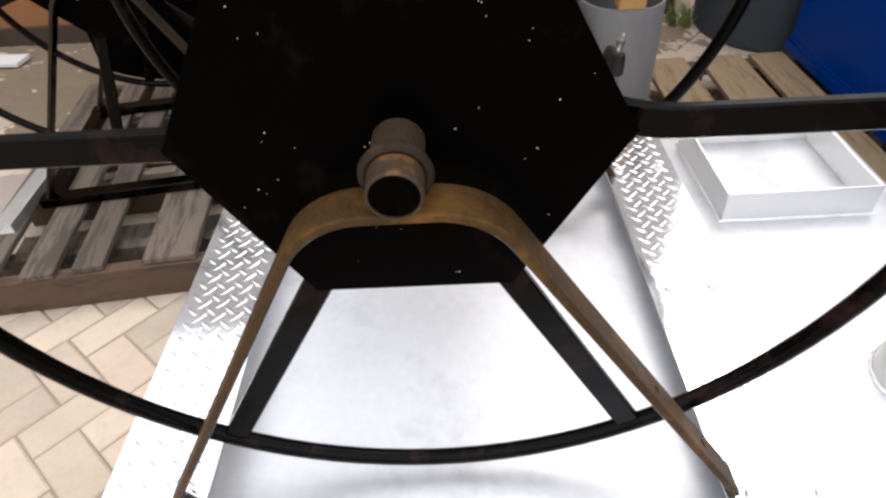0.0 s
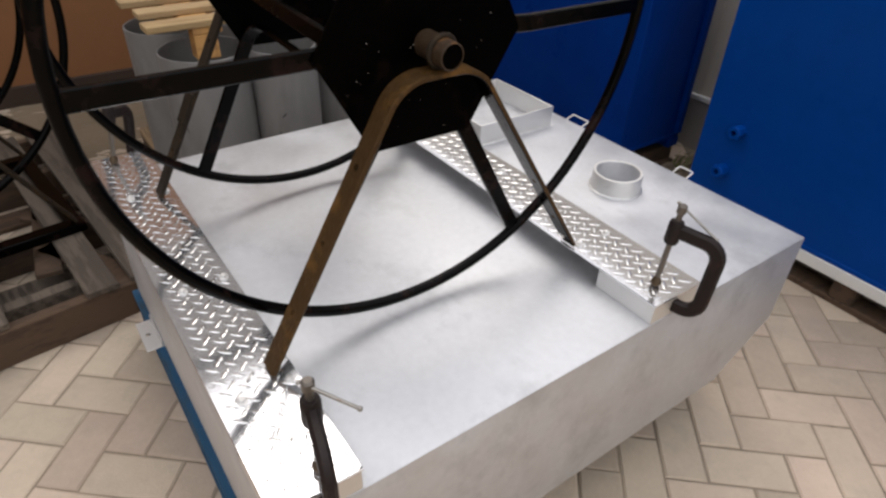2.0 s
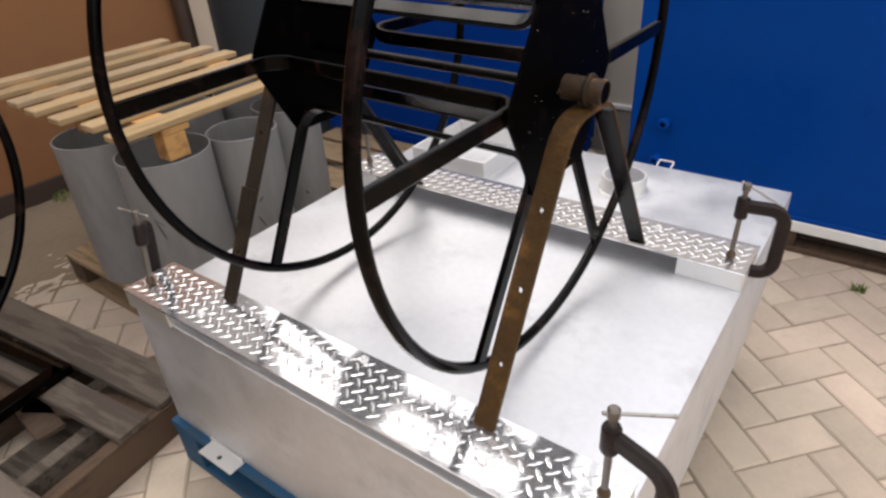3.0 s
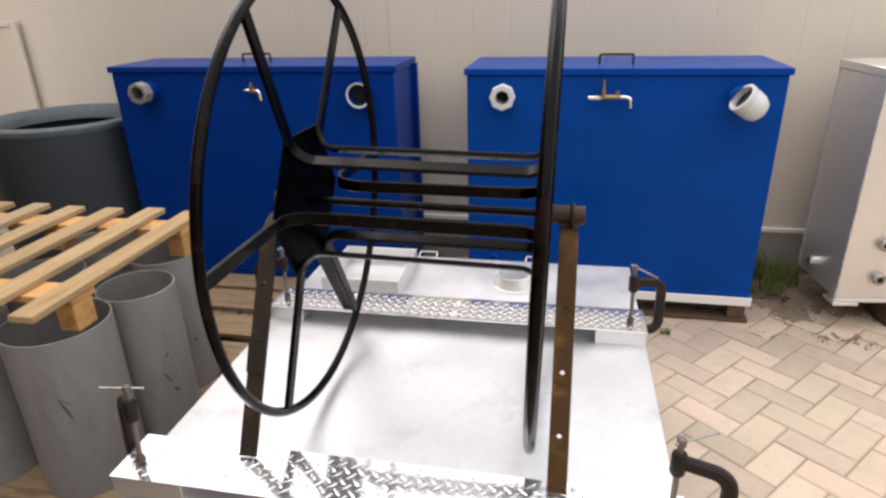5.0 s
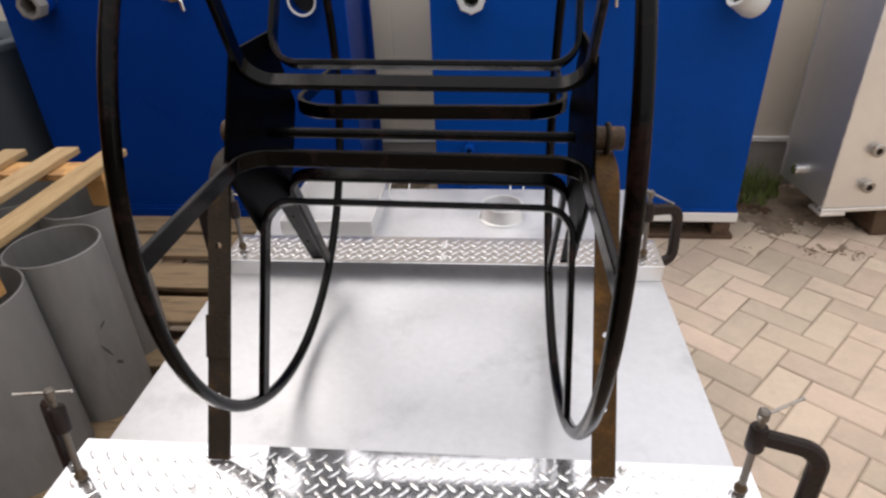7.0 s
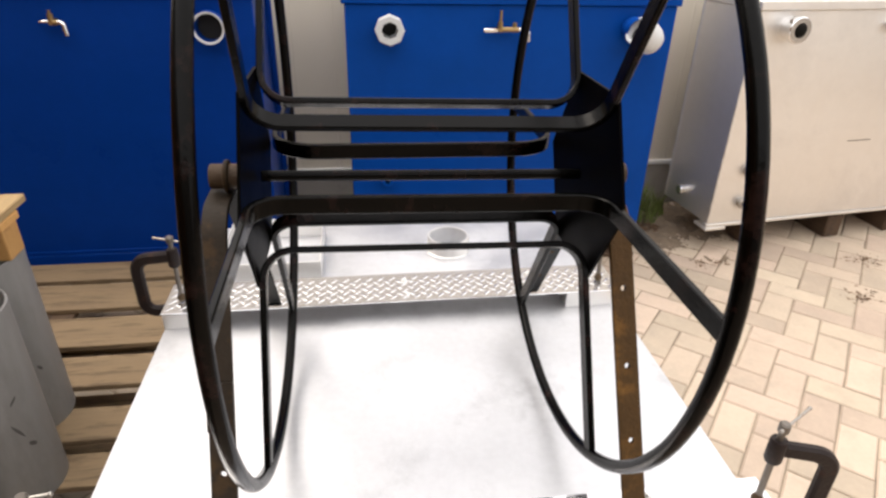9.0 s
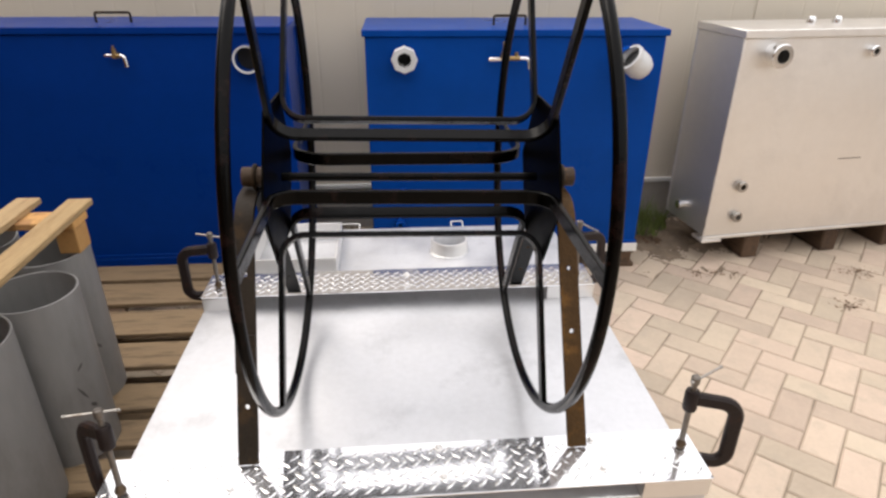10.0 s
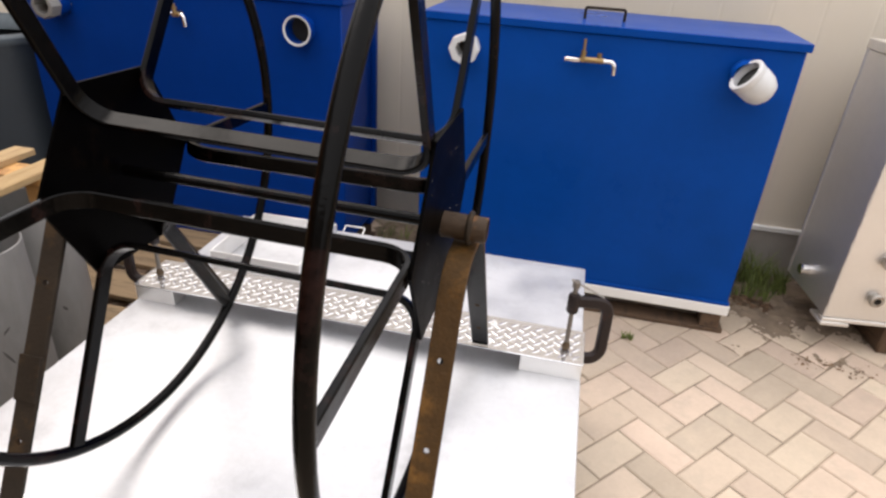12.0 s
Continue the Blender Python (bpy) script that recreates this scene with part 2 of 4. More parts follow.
def sweep(bm, pts, profile, wide, closed=False):
    """Sweeps a closed profile (a, b) along planar points; a runs along the fixed vector wide, b across it."""
    pts, wide = [Vector(p) for p in pts], Vector(wide).normalized()
    n, rings = len(pts), []
    for i, p in enumerate(pts):
        a = pts[(i - 1) % n] if closed or i else p
        b = pts[(i + 1) % n] if closed or i < n - 1 else p
        d = (b - a).normalized()
        side = d.cross(wide).normalized()
        k = 1.0
        if closed or 0 < i < n - 1:
            k = 1 / max(0.5, math.cos((p - a).angle(b - p) / 2))
        rings.append([bm.verts.new(p + wide * u + side * (v * k)) for u, v in profile])
    m = len(profile)
    for i in range(n if closed else n - 1):
        for j in range(m):
            bm.faces.new((rings[i][j], rings[i][(j + 1) % m], rings[(i + 1) % n][(j + 1) % m], rings[(i + 1) % n][j]))
    if not closed:
        bm.faces.new(rings[0][::-1])
        bm.faces.new(rings[-1])
    bmesh.ops.recalc_face_normals(bm, faces=bm.faces)
    return bm


def round_profile(r, n=10):
    return [(r * math.cos(2 * math.pi * i / n), r * math.sin(2 * math.pi * i / n)) for i in range(n)]


def flat_profile(w, t, c=0.0015):
    a, b = w / 2, t / 2
    return [(-a, -b + c), (-a + c, -b), (a - c, -b), (a, -b + c), (a, b - c), (a - c, b), (-a + c, b), (-a, b - c)]


def rod(bm, a, b, r, n=12):
    a, b = Vector(a), Vector(b)
    d = b - a
    w = d.cross(Vector((0, 0, 1)) if abs(d.normalized().z) < 0.9 else Vector((0, 1, 0)))
    return sweep(bm, [a, b], round_profile(r, n), w)


def lathe(bm, rows, n=32, axis="z", at=(0, 0, 0), arc=2 * math.pi):
    """Turns a profile of (radius, height) rows about an axis."""
    full = abs(arc - 2 * math.pi) < 1e-6
    rings = []
    for r, z in rows:
        ring = []
        for i in range(n if full else n + 1):
            a = arc * i / n
            x, y = r * math.cos(a), r * math.sin(a)
            p = {"z": (x, y, z), "y": (x, z, y), "x": (z, x, y)}[axis]
            ring.append(bm.verts.new(Vector(p) + Vector(at)))
        rings.append(ring)
    k = len(rings[0])
    for a, b in zip(rings, rings[1:]):
        for i in range(k if full else k - 1):
            bm.faces.new((a[i], a[(i + 1) % k], b[(i + 1) % k], b[i]))
    bmesh.ops.recalc_face_normals(bm, faces=bm.faces)
    return bm


def carve(bm, cutters):
    """Subtracts cutter meshes from a mesh and gives the result as a new bmesh."""
    made = []
    for b in (bm, *cutters):
        me = bpy.data.meshes.new("rough_cut")
        b.to_mesh(me)
        b.free()
        made.append(new("rough_cut", me))
    for c in made[1:]:
        mod = made[0].modifiers.new("cut", "BOOLEAN")
        mod.operation, mod.object, mod.solver = "DIFFERENCE", c, "EXACT"
    bpy.context.view_layer.update()
    done = bmesh.new()
    done.from_mesh(made[0].evaluated_get(bpy.context.evaluated_depsgraph_get()).to_mesh())
    for o in made:
        me = o.data
        bpy.data.objects.remove(o)
        bpy.data.meshes.remove(me)
    return done


# ---- setting: ground, walls ----
bm = bmesh.new()
bmesh.ops.create_grid(bm, x_segments=2, y_segments=2, size=150)
bmesh.ops.translate(bm, verts=bm.verts, vec=(0, 0, -0.0045))
ground = tagged(part("ground", bm, JOINT, smooth=False), "sandy ground with dark joint sand between the pavers", "ground", kind="structure")

WALL_Y, WALL_X = 2.64, -2.80
wall_north = thing("wall_north", "cream coated metal panel wall with vertical ribs and a white base trim", "wall", kind="structure")
joints = [-6.6, -4.2, -0.6, 2.09, 4.5, 6.9]
for a, b in zip(joints, joints[1:]):
    bm = bmesh.new()
    n, pts = max(2, round((b - a) / 0.2)), []
    step = (b - a - 0.002) / n
    for i in range(n):
        x = a + 0.001 + i * step
        pts += [(x, 0.0), (x + step - 0.016, 0.0), (x + step - 0.012, 0.0012), (x + step - 0.004, 0.0012)]
    pts.append((b - 0.001, 0.0))
    low = [bm.verts.new((x, WALL_Y + d, 0.275)) for x, d in pts]
    high = [bm.verts.new((x, WALL_Y + d, 2.2)) for x, d in pts]
    for i in range(len(pts) - 1):
        bm.faces.new((low[i], low[i + 1], high[i + 1], high[i]))
    part("panel", bm, CREAM, wall_north, smooth=False)
part("core", boxes((-6.6, 6.9, WALL_Y + 0.012, WALL_Y + 0.12, 0.0, 2.2)), CREAM, wall_north)
for x, w in ((-0.6, 0.115), (2.09, 0.17)):
    part("cover_strip", boxes((x - w / 2, x + w / 2, WALL_Y - 0.007, WALL_Y - 0.001, 0.275, 2.2), bevel=0.002), CREAM, wall_north)
part("base_trim", boxes((-6.6, 6.9, WALL_Y - 0.02, WALL_Y + 0.01, 0.25, 0.275), bevel=0.003), TRIM, wall_north, "white coated base trim")
part("plinth", boxes((-6.6, 6.9, WALL_Y - 0.004, WALL_Y + 0.01, -0.02, 0.249)), CONCRETE, wall_north, "grey plastered plinth")

wall_west = thing("wall_west", "tan painted wall with a grimy dark base", "wall", kind="structure")
part("wall", boxes((WALL_X - 0.2, WALL_X, -7.0, 1.75, -0.02, 2.3)), TAN, wall_west)
part("upper_wall", boxes((WALL_X - 0.2, WALL_X - 0.01, -7.0, 1.75, 2.3005, 3.8)), CONCRETE, wall_west, "plain grey upper wall")
part("plinth", boxes((WALL_X, WALL_X + 0.02, -7.0, 1.75, -0.02, 0.11), bevel=0.006), PLINTH, wall_west, "grimy dark plinth")
# added behind the view; tall enough to darken surfaces that face south
wall_south = tagged(part("wall_south", boxes((-3.2, 7.0, -7.2, -7.0, -0.02, 4.5)), CONCRETE), "unseen plain grey wall added to close the yard", "wall", kind="structure")
# added out of view; keeps sky off the left corner and the tread plate
wall_recess = tagged(part("wall_recess", boxes((-4.6, -4.4, 1.75, 2.77, -0.02, 4.8)), CONCRETE), "unseen plain grey wall added to shade the recess corner", "wall", kind="structure")
# added out of view; kept low so sky light reaches the right side
wall_east = tagged(part("wall_east", boxes((6.9, 7.1, -7.0, 2.7, -0.02, 1.1)), CONCRETE), "unseen plain grey wall added to close the yard", "wall", kind="structure")

panel = thing("cream_panel", "cream framed panel leaning on the cream wall beside the tub", "panel")
part("board", boxes((-4.25, -3.075, 2.600, 2.618, 0.0, 1.405), bevel=0.003), CREAM, panel)
for row in ((-3.0745, -3.035, 2.592, 2.624, 0.0, 1.4405), (-4.29, -4.2505, 2.592, 2.624, 0.0, 1.4405), (-4.25, -3.075, 2.592, 2.624, 1.4055, 1.44)):
    part("edge_frame", boxes(row, bevel=0.003), CREAM, panel)

# ---- the aluminium tank ----
TOP, DECK = 0.605, 0.556   # top of the tread plates, top of the tank
RING = (0.176, 1.15)
tank = thing("water_tank", "low welded satin aluminium tank on a blue pallet", "tank")
bm = bmesh.new()
side = [(0.012, DECK), (1.36, DECK), (1.36, 0.30), (1.21, 0.195), (1.17, 0.164), (0.012, 0.164)]
faces = []
for x in (-0.6, 0.6):
    faces.append([bm.verts.new((x, y, z)) for y, z in side])
bm.faces.new(faces[0])
bm.faces.new(faces[1][::-1])
for i in range(len(side)):
    j = (i + 1) % len(side)
    bm.faces.new((faces[0][i], faces[1][i], faces[1][j], faces[0][j]))
bmesh.ops.recalc_face_normals(bm, faces=bm.faces)
bmesh.ops.bevel(bm, geom=bm.edges[:], offset=0.004, segments=2, affect="EDGES", profile=0.5)
hole = bmesh.new()
bmesh.ops.create_cone(hole, cap_ends=True, segments=40, radius1=0.057, radius2=0.057, depth=0.70, matrix=Matrix.Translation((*RING, DECK)))
part("body", carve(bm, [hole]), ALU, tank, angle=30)

bm = bmesh.new()
lathe(bm, [(0.066, DECK - 0.001), (0.066, 0.602), (0.0645, 0.604), (0.0585, 0.604), (0.0575, 0.602)], 40, at=(*RING, 0))
ring = part("filler_ring", bm, ALU_RAW, tank)
bm = bmesh.new()
lathe(bm, [(0.0575, 0.6018), (0.0565, 0.6), (0.0565, 0.36), (0.0, 0.36)], 40, at=(*RING, 0))
part("bore", bm, ALU, ring, "dull grey inside of the filler neck")


def bead(name, pts, r, parent, closed=True):
    """An uneven weld bead along points on the tank's top."""
    random.seed(5)
    out = [Vector(p) + Vector((random.uniform(-1, 1), random.uniform(-1, 1), 0)) * 0.0012 for p in pts]
    return part(name, sweep(bmesh.new(), out, round_profile(r, 6), (0, 0, 1), closed), WELD, parent, "rippled weld bead")


bead("weld", [(RING[0] + 0.069 * math.cos(a * math.pi / 30), RING[1] + 0.069 * math.sin(a * math.pi / 30), DECK) for a in range(60)], 0.0042, tank)
TX0, TX1, TY0, TY1, TZ = -0.498, -0.214, 0.988, 1.280, 0.621
for row in ((TX0, TX0 + 0.005, TY0, TY1, DECK, TZ), (TX1 - 0.005, TX1, TY0, TY1, DECK, TZ),
            (TX0 + 0.005, TX1 - 0.005, TY0, TY0 + 0.005, DECK, TZ - 0.0006), (TX0 + 0.005, TX1 - 0.005, TY1 - 0.005, TY1, DECK, TZ - 0.0006)):
    part("tray_wall", boxes(row, bevel=0.001), ALU_RAW, tank, "welded aluminium tray wall")
corner = [(TX0 - 0.002, TY0 - 0.002), (TX1 + 0.002, TY0 - 0.002), (TX1 + 0.002, TY1 + 0.002), (TX0 - 0.002, TY1 + 0.002)]
pts = []
for (xa, ya), (xb, yb) in zip(corner, corner[1:] + corner[:1]):
    pts += [(xa + (xb - xa) * k / 22, ya + (yb - ya) * k / 22, DECK) for k in range(22)]
bead("weld", pts, 0.0042, tank)
bm = boxes((-0.448, -0.318, -0.034, 0.02, 0.1635, 0.1675), (-0.448, -0.318, 0.006, 0.0115, 0.1675, 0.185), bevel=0.001)
hole = bmesh.new()
bmesh.ops.create_cone(hole, cap_ends=True, segments=16, radius1=0.007, radius2=0.007, depth=0.05, matrix=Matrix.Translation((-0.385, -0.015, 0.165)))
part("lug", carve(bm, [hole]), ALU_RAW, tank, "white aluminium mounting lug with a hole", smooth=False)
bead("weld", [(-0.597 + 1.194 * k / 120, 0.0125, DECK - 0.002) for k in range(121)], 0.0036, tank, False)
for xa, xb in ((0.205, 0.25), (-0.225, -0.155)):
    part("wire_loop", sweep(bmesh.new(), fillet([(xa, 1.357, 0.552), (xa, 1.390, 0.564), (xb, 1.390, 0.564), (xb, 1.357, 0.552)], 0.006, 4), round_profile(0.0022, 8), (0, -0.342, 0.94)), TRIM, tank, "thin white wire loop")


def tread_bars(bm, x0, x1, y0, y1, z):
    """Raised lozenges in the usual alternating diagonal pattern."""
    p = 0.0222                                   # centre distance of crossing bars
    c45 = math.sqrt(0.5)
    n = int((x1 - x0) / p) + 4
    for i in range(-n, n):
        for j in range(-n, n):
            cx, cy = x0 + p * c45 * (i + j), y0 + p * c45 * (i - j) + 0.004
            if not (x0 + 0.010 < cx < x1 - 0.010 and y0 + 0.009 < cy < y1 - 0.009):
                continue
            a = radians(45 if (i + j) % 2 else -45)
            u, v = Vector((math.cos(a), math.sin(a), 0)), Vector((-math.sin(a), math.cos(a), 0))
            c, up = Vector((cx, cy, z)), Vector((0, 0, 0.0007))
            low = [c + u * 0.0146, c + u * 0.007 + v * 0.0031, c - u * 0.007 + v * 0.0031, c - u * 0.0146, c - u * 0.007 - v * 0.0031, c + u * 0.007 - v * 0.0031]
            high = [c + u * 0.0100 + up, c + v * 0.0011 + up, c - u * 0.0100 + up, c - v * 0.0011 + up]
            w = [bm.verts.new(q) for q in low + high]
            for f in ((0, 1, 7, 6), (1, 2, 7), (2, 3, 8, 7), (3, 4, 9, 8), (4, 5, 9), (5, 0, 6, 9), (6, 7, 8, 9)):
                bm.faces.new([w[k] for k in f])


def tread_plate(label, y0, y1, inset, bolts):
    t = thing("tread_plate", label, "plate", "tread plate strips on the tank")
    plate = part("plate", boxes((-0.6, 0.6, y0, y1, TOP - 0.004, TOP), bevel=0.0008), TREAD, t, smooth=False)
    bm = bmesh.new()
    tread_bars(bm, -0.598, 0.598, y0 + 0.002, y1 - 0.002, TOP)
    part("tread_pattern", bm, TREAD_BAR, plate, "raised worn tread pattern", smooth=False)["kind"] = "stuff"
    for x0, x1 in inset:
        part("spacer", boxes((x0, x1, y0 + 0.002, y1 - 0.002, DECK, TOP - 0.004), bevel=0.001), ALU_RAW, t)
    part("channel", boxes((inset[0][1] + 0.001, inset[-1][0] - 0.001, y0 + 0.075, y1 - 0.02, DECK + 0.001, TOP - 0.0045), bevel=0.001), ALU_RAW, t, "recessed aluminium channel")
    for x, y in bolts:
        bm = bmesh.new()
        lathe(bm, [(0.0095, TOP), (0.0095, TOP + 0.0015), (0.0065, TOP + 0.002), (0.0065, TOP + 0.0065), (0.005, TOP + 0.008), (0.0, TOP + 0.0082)], 6, at=(x, y, 0))
        part("bolt", bm, ALU_RAW, t, "zinc plated bolt head", smooth=False)
    return t


tread_plate("polished tread plate strip bolted along the tank's front edge", 0.0, 0.139, [(-0.598, -0.432), (0.46, 0.598)],
            [(-0.35, 0.041), (-0.345, 0.12), (0.06, 0.122), (0.064, 0.041), (0.385, 0.12), (0.387, 0.039)])
tread_plate("polished tread plate strip bolted across the tank's top", 0.783, 0.925, [(-0.598, -0.485), (0.45, 0.598)],
            [(0.016, 0.812), (0.015, 0.882), (0.366, 0.81), (0.368, 0.892), (-0.335, 0.81), (-0.335, 0.892)])


# ---- hose reel ----
def hose_reel(label, at, k=1.0, turn=(0.0, 0.0), dip=0.0, lift=0.0, shift=(0.0, 0.0), left=-0.268, worn=True):
    """A two-wheeled hose reel on bent strap legs; its feet stand at z = 0, its axle runs along x."""
    random.seed(6)
    reel = thing("hose_reel", label, "hose reel", "hose reels", at)
    xl, xr, hub, R, rb = left * k, 0.288 * k, 0.490 * k, 0.500 * k, 0.126 * k
    for x, s in ((xl, -1), (xr, 1)):
        pts = [(x, R * math.cos(a * math.pi / 48), hub + R * math.sin(a * math.pi / 48)) for a in range(96)]
        part("rim", sweep(bmesh.new(), pts, round_profile(0.0108 * k, 10), (1, 0, 0), True), BLACK, reel, "round black steel rim", angle=60)
        bm = bmesh.new()
        hexa = [(0.187 * k * math.cos(i * math.pi / 3), hub + 0.187 * k * math.sin(i * math.pi / 3)) for i in range(6)]
        x0, x1 = x + s * 0.006 * k, x + s * 0.011 * k
        ends = [[bm.verts.new((xx, y, z)) for y, z in hexa] for xx in (x0, x1)]
        bm.faces.new(ends[0])
        bm.faces.new(ends[1][::-1])
        for i in range(6):
            bm.faces.new((ends[0][i], ends[0][(i + 1) % 6], ends[1][(i + 1) % 6], ends[1][i]))
        bmesh.ops.recalc_face_normals(bm, faces=bm.faces)
        plate = part("side_plate", bm, BLACK_MATT, reel, "black hexagonal side plate with pale specks", smooth=False)
        bm = bmesh.new()
        for _ in range(46):
            q, rr = random.uniform(0, 2 * math.pi), 0.155 * k * math.sqrt(random.random())
            bmesh.ops.create_icosphere(bm, subdivisions=1, radius=random.choice((0.0004, 0.0005, 0.0008)), matrix=Matrix.Translation((x1, rr * math.cos(q), hub + rr * math.sin(q))))
        part("dust_speck", bm, SPECK, plate, "pale mineral specks")["kind"] = "stuff"
    for i in range(6):
        a = i * math.pi / 3
        r, t = Vector((0, math.cos(a), math.sin(a))), Vector((0, -math.sin(a), math.cos(a)))
        c = Vector((0, 0, hub))
        pts = fillet([c + r * (R - 0.006 * k) + Vector((xl, 0, 0)), c + r * rb + Vector((xl, 0, 0)), c + r * (rb * (1.12 if i == 0 else 1.0)) + Vector((xr, 0, 0)), c + r * (R - 0.006 * k) + Vector((xr, 0, 0))], (0.085 if i == 0 else 0.05) * k, 9)
        part("cross_bar", sweep(bmesh.new(), pts, flat_profile(0.029 * k, 0.011 * k, 0.002), t), BLACK, reel, angle=25)
    part("axle", rod(bmesh.new(), (xl, 0, hub), (xr, 0, hub), 0.0095 * k), BLACK, reel)
    for s in (-1, 1):
        x, inner = (0.337 * k if s > 0 else xl - 0.069 * k), (xr + 0.011 * k if s > 0 else xl - 0.011 * k)
        bm = bmesh.new()
        lathe(bm, [(0.014 * k, 0.0), (0.021 * k, 0.0), (0.021 * k, 0.070 * k), (0.0195 * k, 0.0715 * k), (0.0187 * k, 0.0715 * k), (0.0186 * k, 0.030 * k)], 28, "x")
        if s < 0:
            bmesh.ops.scale(bm, verts=bm.verts, vec=(-1, 1, 1))
            bmesh.ops.reverse_faces(bm, faces=bm.faces)
        bmesh.ops.translate(bm, verts=bm.verts, vec=(inner, 0, hub))
        pipe = part("bearing_pipe", bm, RUST_PIPE, reel, "rusty brown bearing pipe")
        bm = bmesh.new()
        lathe(bm, [(0.0, inner + s * 0.0695 * k), (0.0186 * k, inner + s * 0.0695 * k), (0.0186 * k, inner + s * 0.045 * k)], 20, "x", (0, 0, hub))
        part("plug", bm, BLACK_MATT, pipe, "dark end plug")
        xc = inner + s * 0.044 * k
        pts = [(xc, 0.0235 * k * math.cos(j * math.pi / 16), hub + 0.0235 * k * math.sin(j * math.pi / 16)) for j in range(32)]
        part("collar", sweep(bmesh.new(), pts, round_profile(0.0048 * k, 8), (1, 0, 0), True), RUST_DARK, pipe, "dark retaining collar")
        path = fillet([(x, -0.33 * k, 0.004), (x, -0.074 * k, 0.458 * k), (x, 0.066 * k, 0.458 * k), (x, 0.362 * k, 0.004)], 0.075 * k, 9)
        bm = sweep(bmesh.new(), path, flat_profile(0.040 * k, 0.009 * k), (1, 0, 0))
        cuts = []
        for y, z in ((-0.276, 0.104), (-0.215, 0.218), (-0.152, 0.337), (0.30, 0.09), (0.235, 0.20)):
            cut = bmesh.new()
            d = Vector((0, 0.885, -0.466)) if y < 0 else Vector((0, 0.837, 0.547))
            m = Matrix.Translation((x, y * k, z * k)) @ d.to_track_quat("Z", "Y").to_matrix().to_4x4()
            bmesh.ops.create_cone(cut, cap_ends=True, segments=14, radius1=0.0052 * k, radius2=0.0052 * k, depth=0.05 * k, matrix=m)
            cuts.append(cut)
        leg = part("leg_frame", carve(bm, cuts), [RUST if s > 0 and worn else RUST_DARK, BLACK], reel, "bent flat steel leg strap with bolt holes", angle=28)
        for f in leg.data.polygons:   # faces turned into the arch take the second, black material
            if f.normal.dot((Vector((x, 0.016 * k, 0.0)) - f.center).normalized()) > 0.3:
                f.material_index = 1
        if s < 0:
            bm = bmesh.new()
            d = Vector((0, 0.242, 0.46)).normalized()
            p = Vector((x - 0.0005, -0.33 * k, 0)) + d * 0.185 * k
            sweep(bm, [p, p + d * 0.075 * k], flat_profile(0.0412 * k, 0.0112 * k), (1, 0, 0))
            part("sleeve", bm, RUST_DARK, leg, "dark clamped sleeve")
    # the wheel is twisted about its axle and the axle dips towards +x; the legs stretch to meet it
    tilt = Matrix.Translation((0, 0, hub + lift)) @ Matrix.Rotation(math.atan(dip), 4, "Y")
    for ob in reel.children_recursive:
        leg = ob.name.split(".")[0] in ("leg_frame", "sleeve")
        for v in ob.data.vertices:
            if leg:
                v.co.z *= 1 + (lift - dip * v.co.x) / hub
            else:
                f = (v.co.x - xl) / (xr - xl)
                c = v.co - Vector((0, 0, hub))
                off = min(1.0, math.hypot(c.y, c.z) / R) ** 2 * (1 - f)   # the far rim sits slightly off centre
                v.co = tilt @ (Matrix.Rotation(turn[0] + (turn[1] - turn[0]) * f, 4, "X") @ c + Vector((0, shift[0], shift[1])) * off)
    return reel


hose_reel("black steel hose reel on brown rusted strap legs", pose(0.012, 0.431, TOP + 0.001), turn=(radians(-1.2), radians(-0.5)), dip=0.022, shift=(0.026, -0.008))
second = hose_reel("larger black hose reel standing on a greyed pallet", pose(-1.432, -0.563, 0.180, 0, 0, 8), 1.2, (radians(17), radians(17)), lift=0.112, left=-0.117, worn=False)
# added flat plate that fills in a dark mass behind the spokes
bm = bmesh.new()
edge = [(-0.29, 0.86), (0.23, 0.86)] + [(0.23 - 0.065 * i, 0.70 - math.sqrt(0.585 ** 2 - (0.23 - 0.065 * i) ** 2)) for i in range(9)]
faces = [[bm.verts.new((x, y, z)) for y, z in edge] for x in (-0.152, -0.148)]
bm.faces.new(faces[0])
bm.faces.new(faces[1][::-1])
for i in range(len(edge)):
    bm.faces.new((faces[0][i], faces[0][(i + 1) % len(edge)], faces[1][(i + 1) % len(edge)], faces[1][i]))
bmesh.ops.recalc_face_normals(bm, faces=bm.faces)
part("guard_plate", bm, BLACK_MATT, second, "flat black fill plate behind the spokes", smooth=False)
for x in (-0.223, 0.405):
    part("base_rail", boxes((x - 0.026, x + 0.026, -0.43, 0.46, -0.0355, -0.0005), bevel=0.003), BLACK, second, "dark steel base rail")
for y in (-0.40, 0.43):
    part("base_rail", boxes((-0.1965, 0.3785, y - 0.026, y + 0.026, -0.0355, -0.0015), bevel=0.003), BLACK, second, "dark steel base rail")


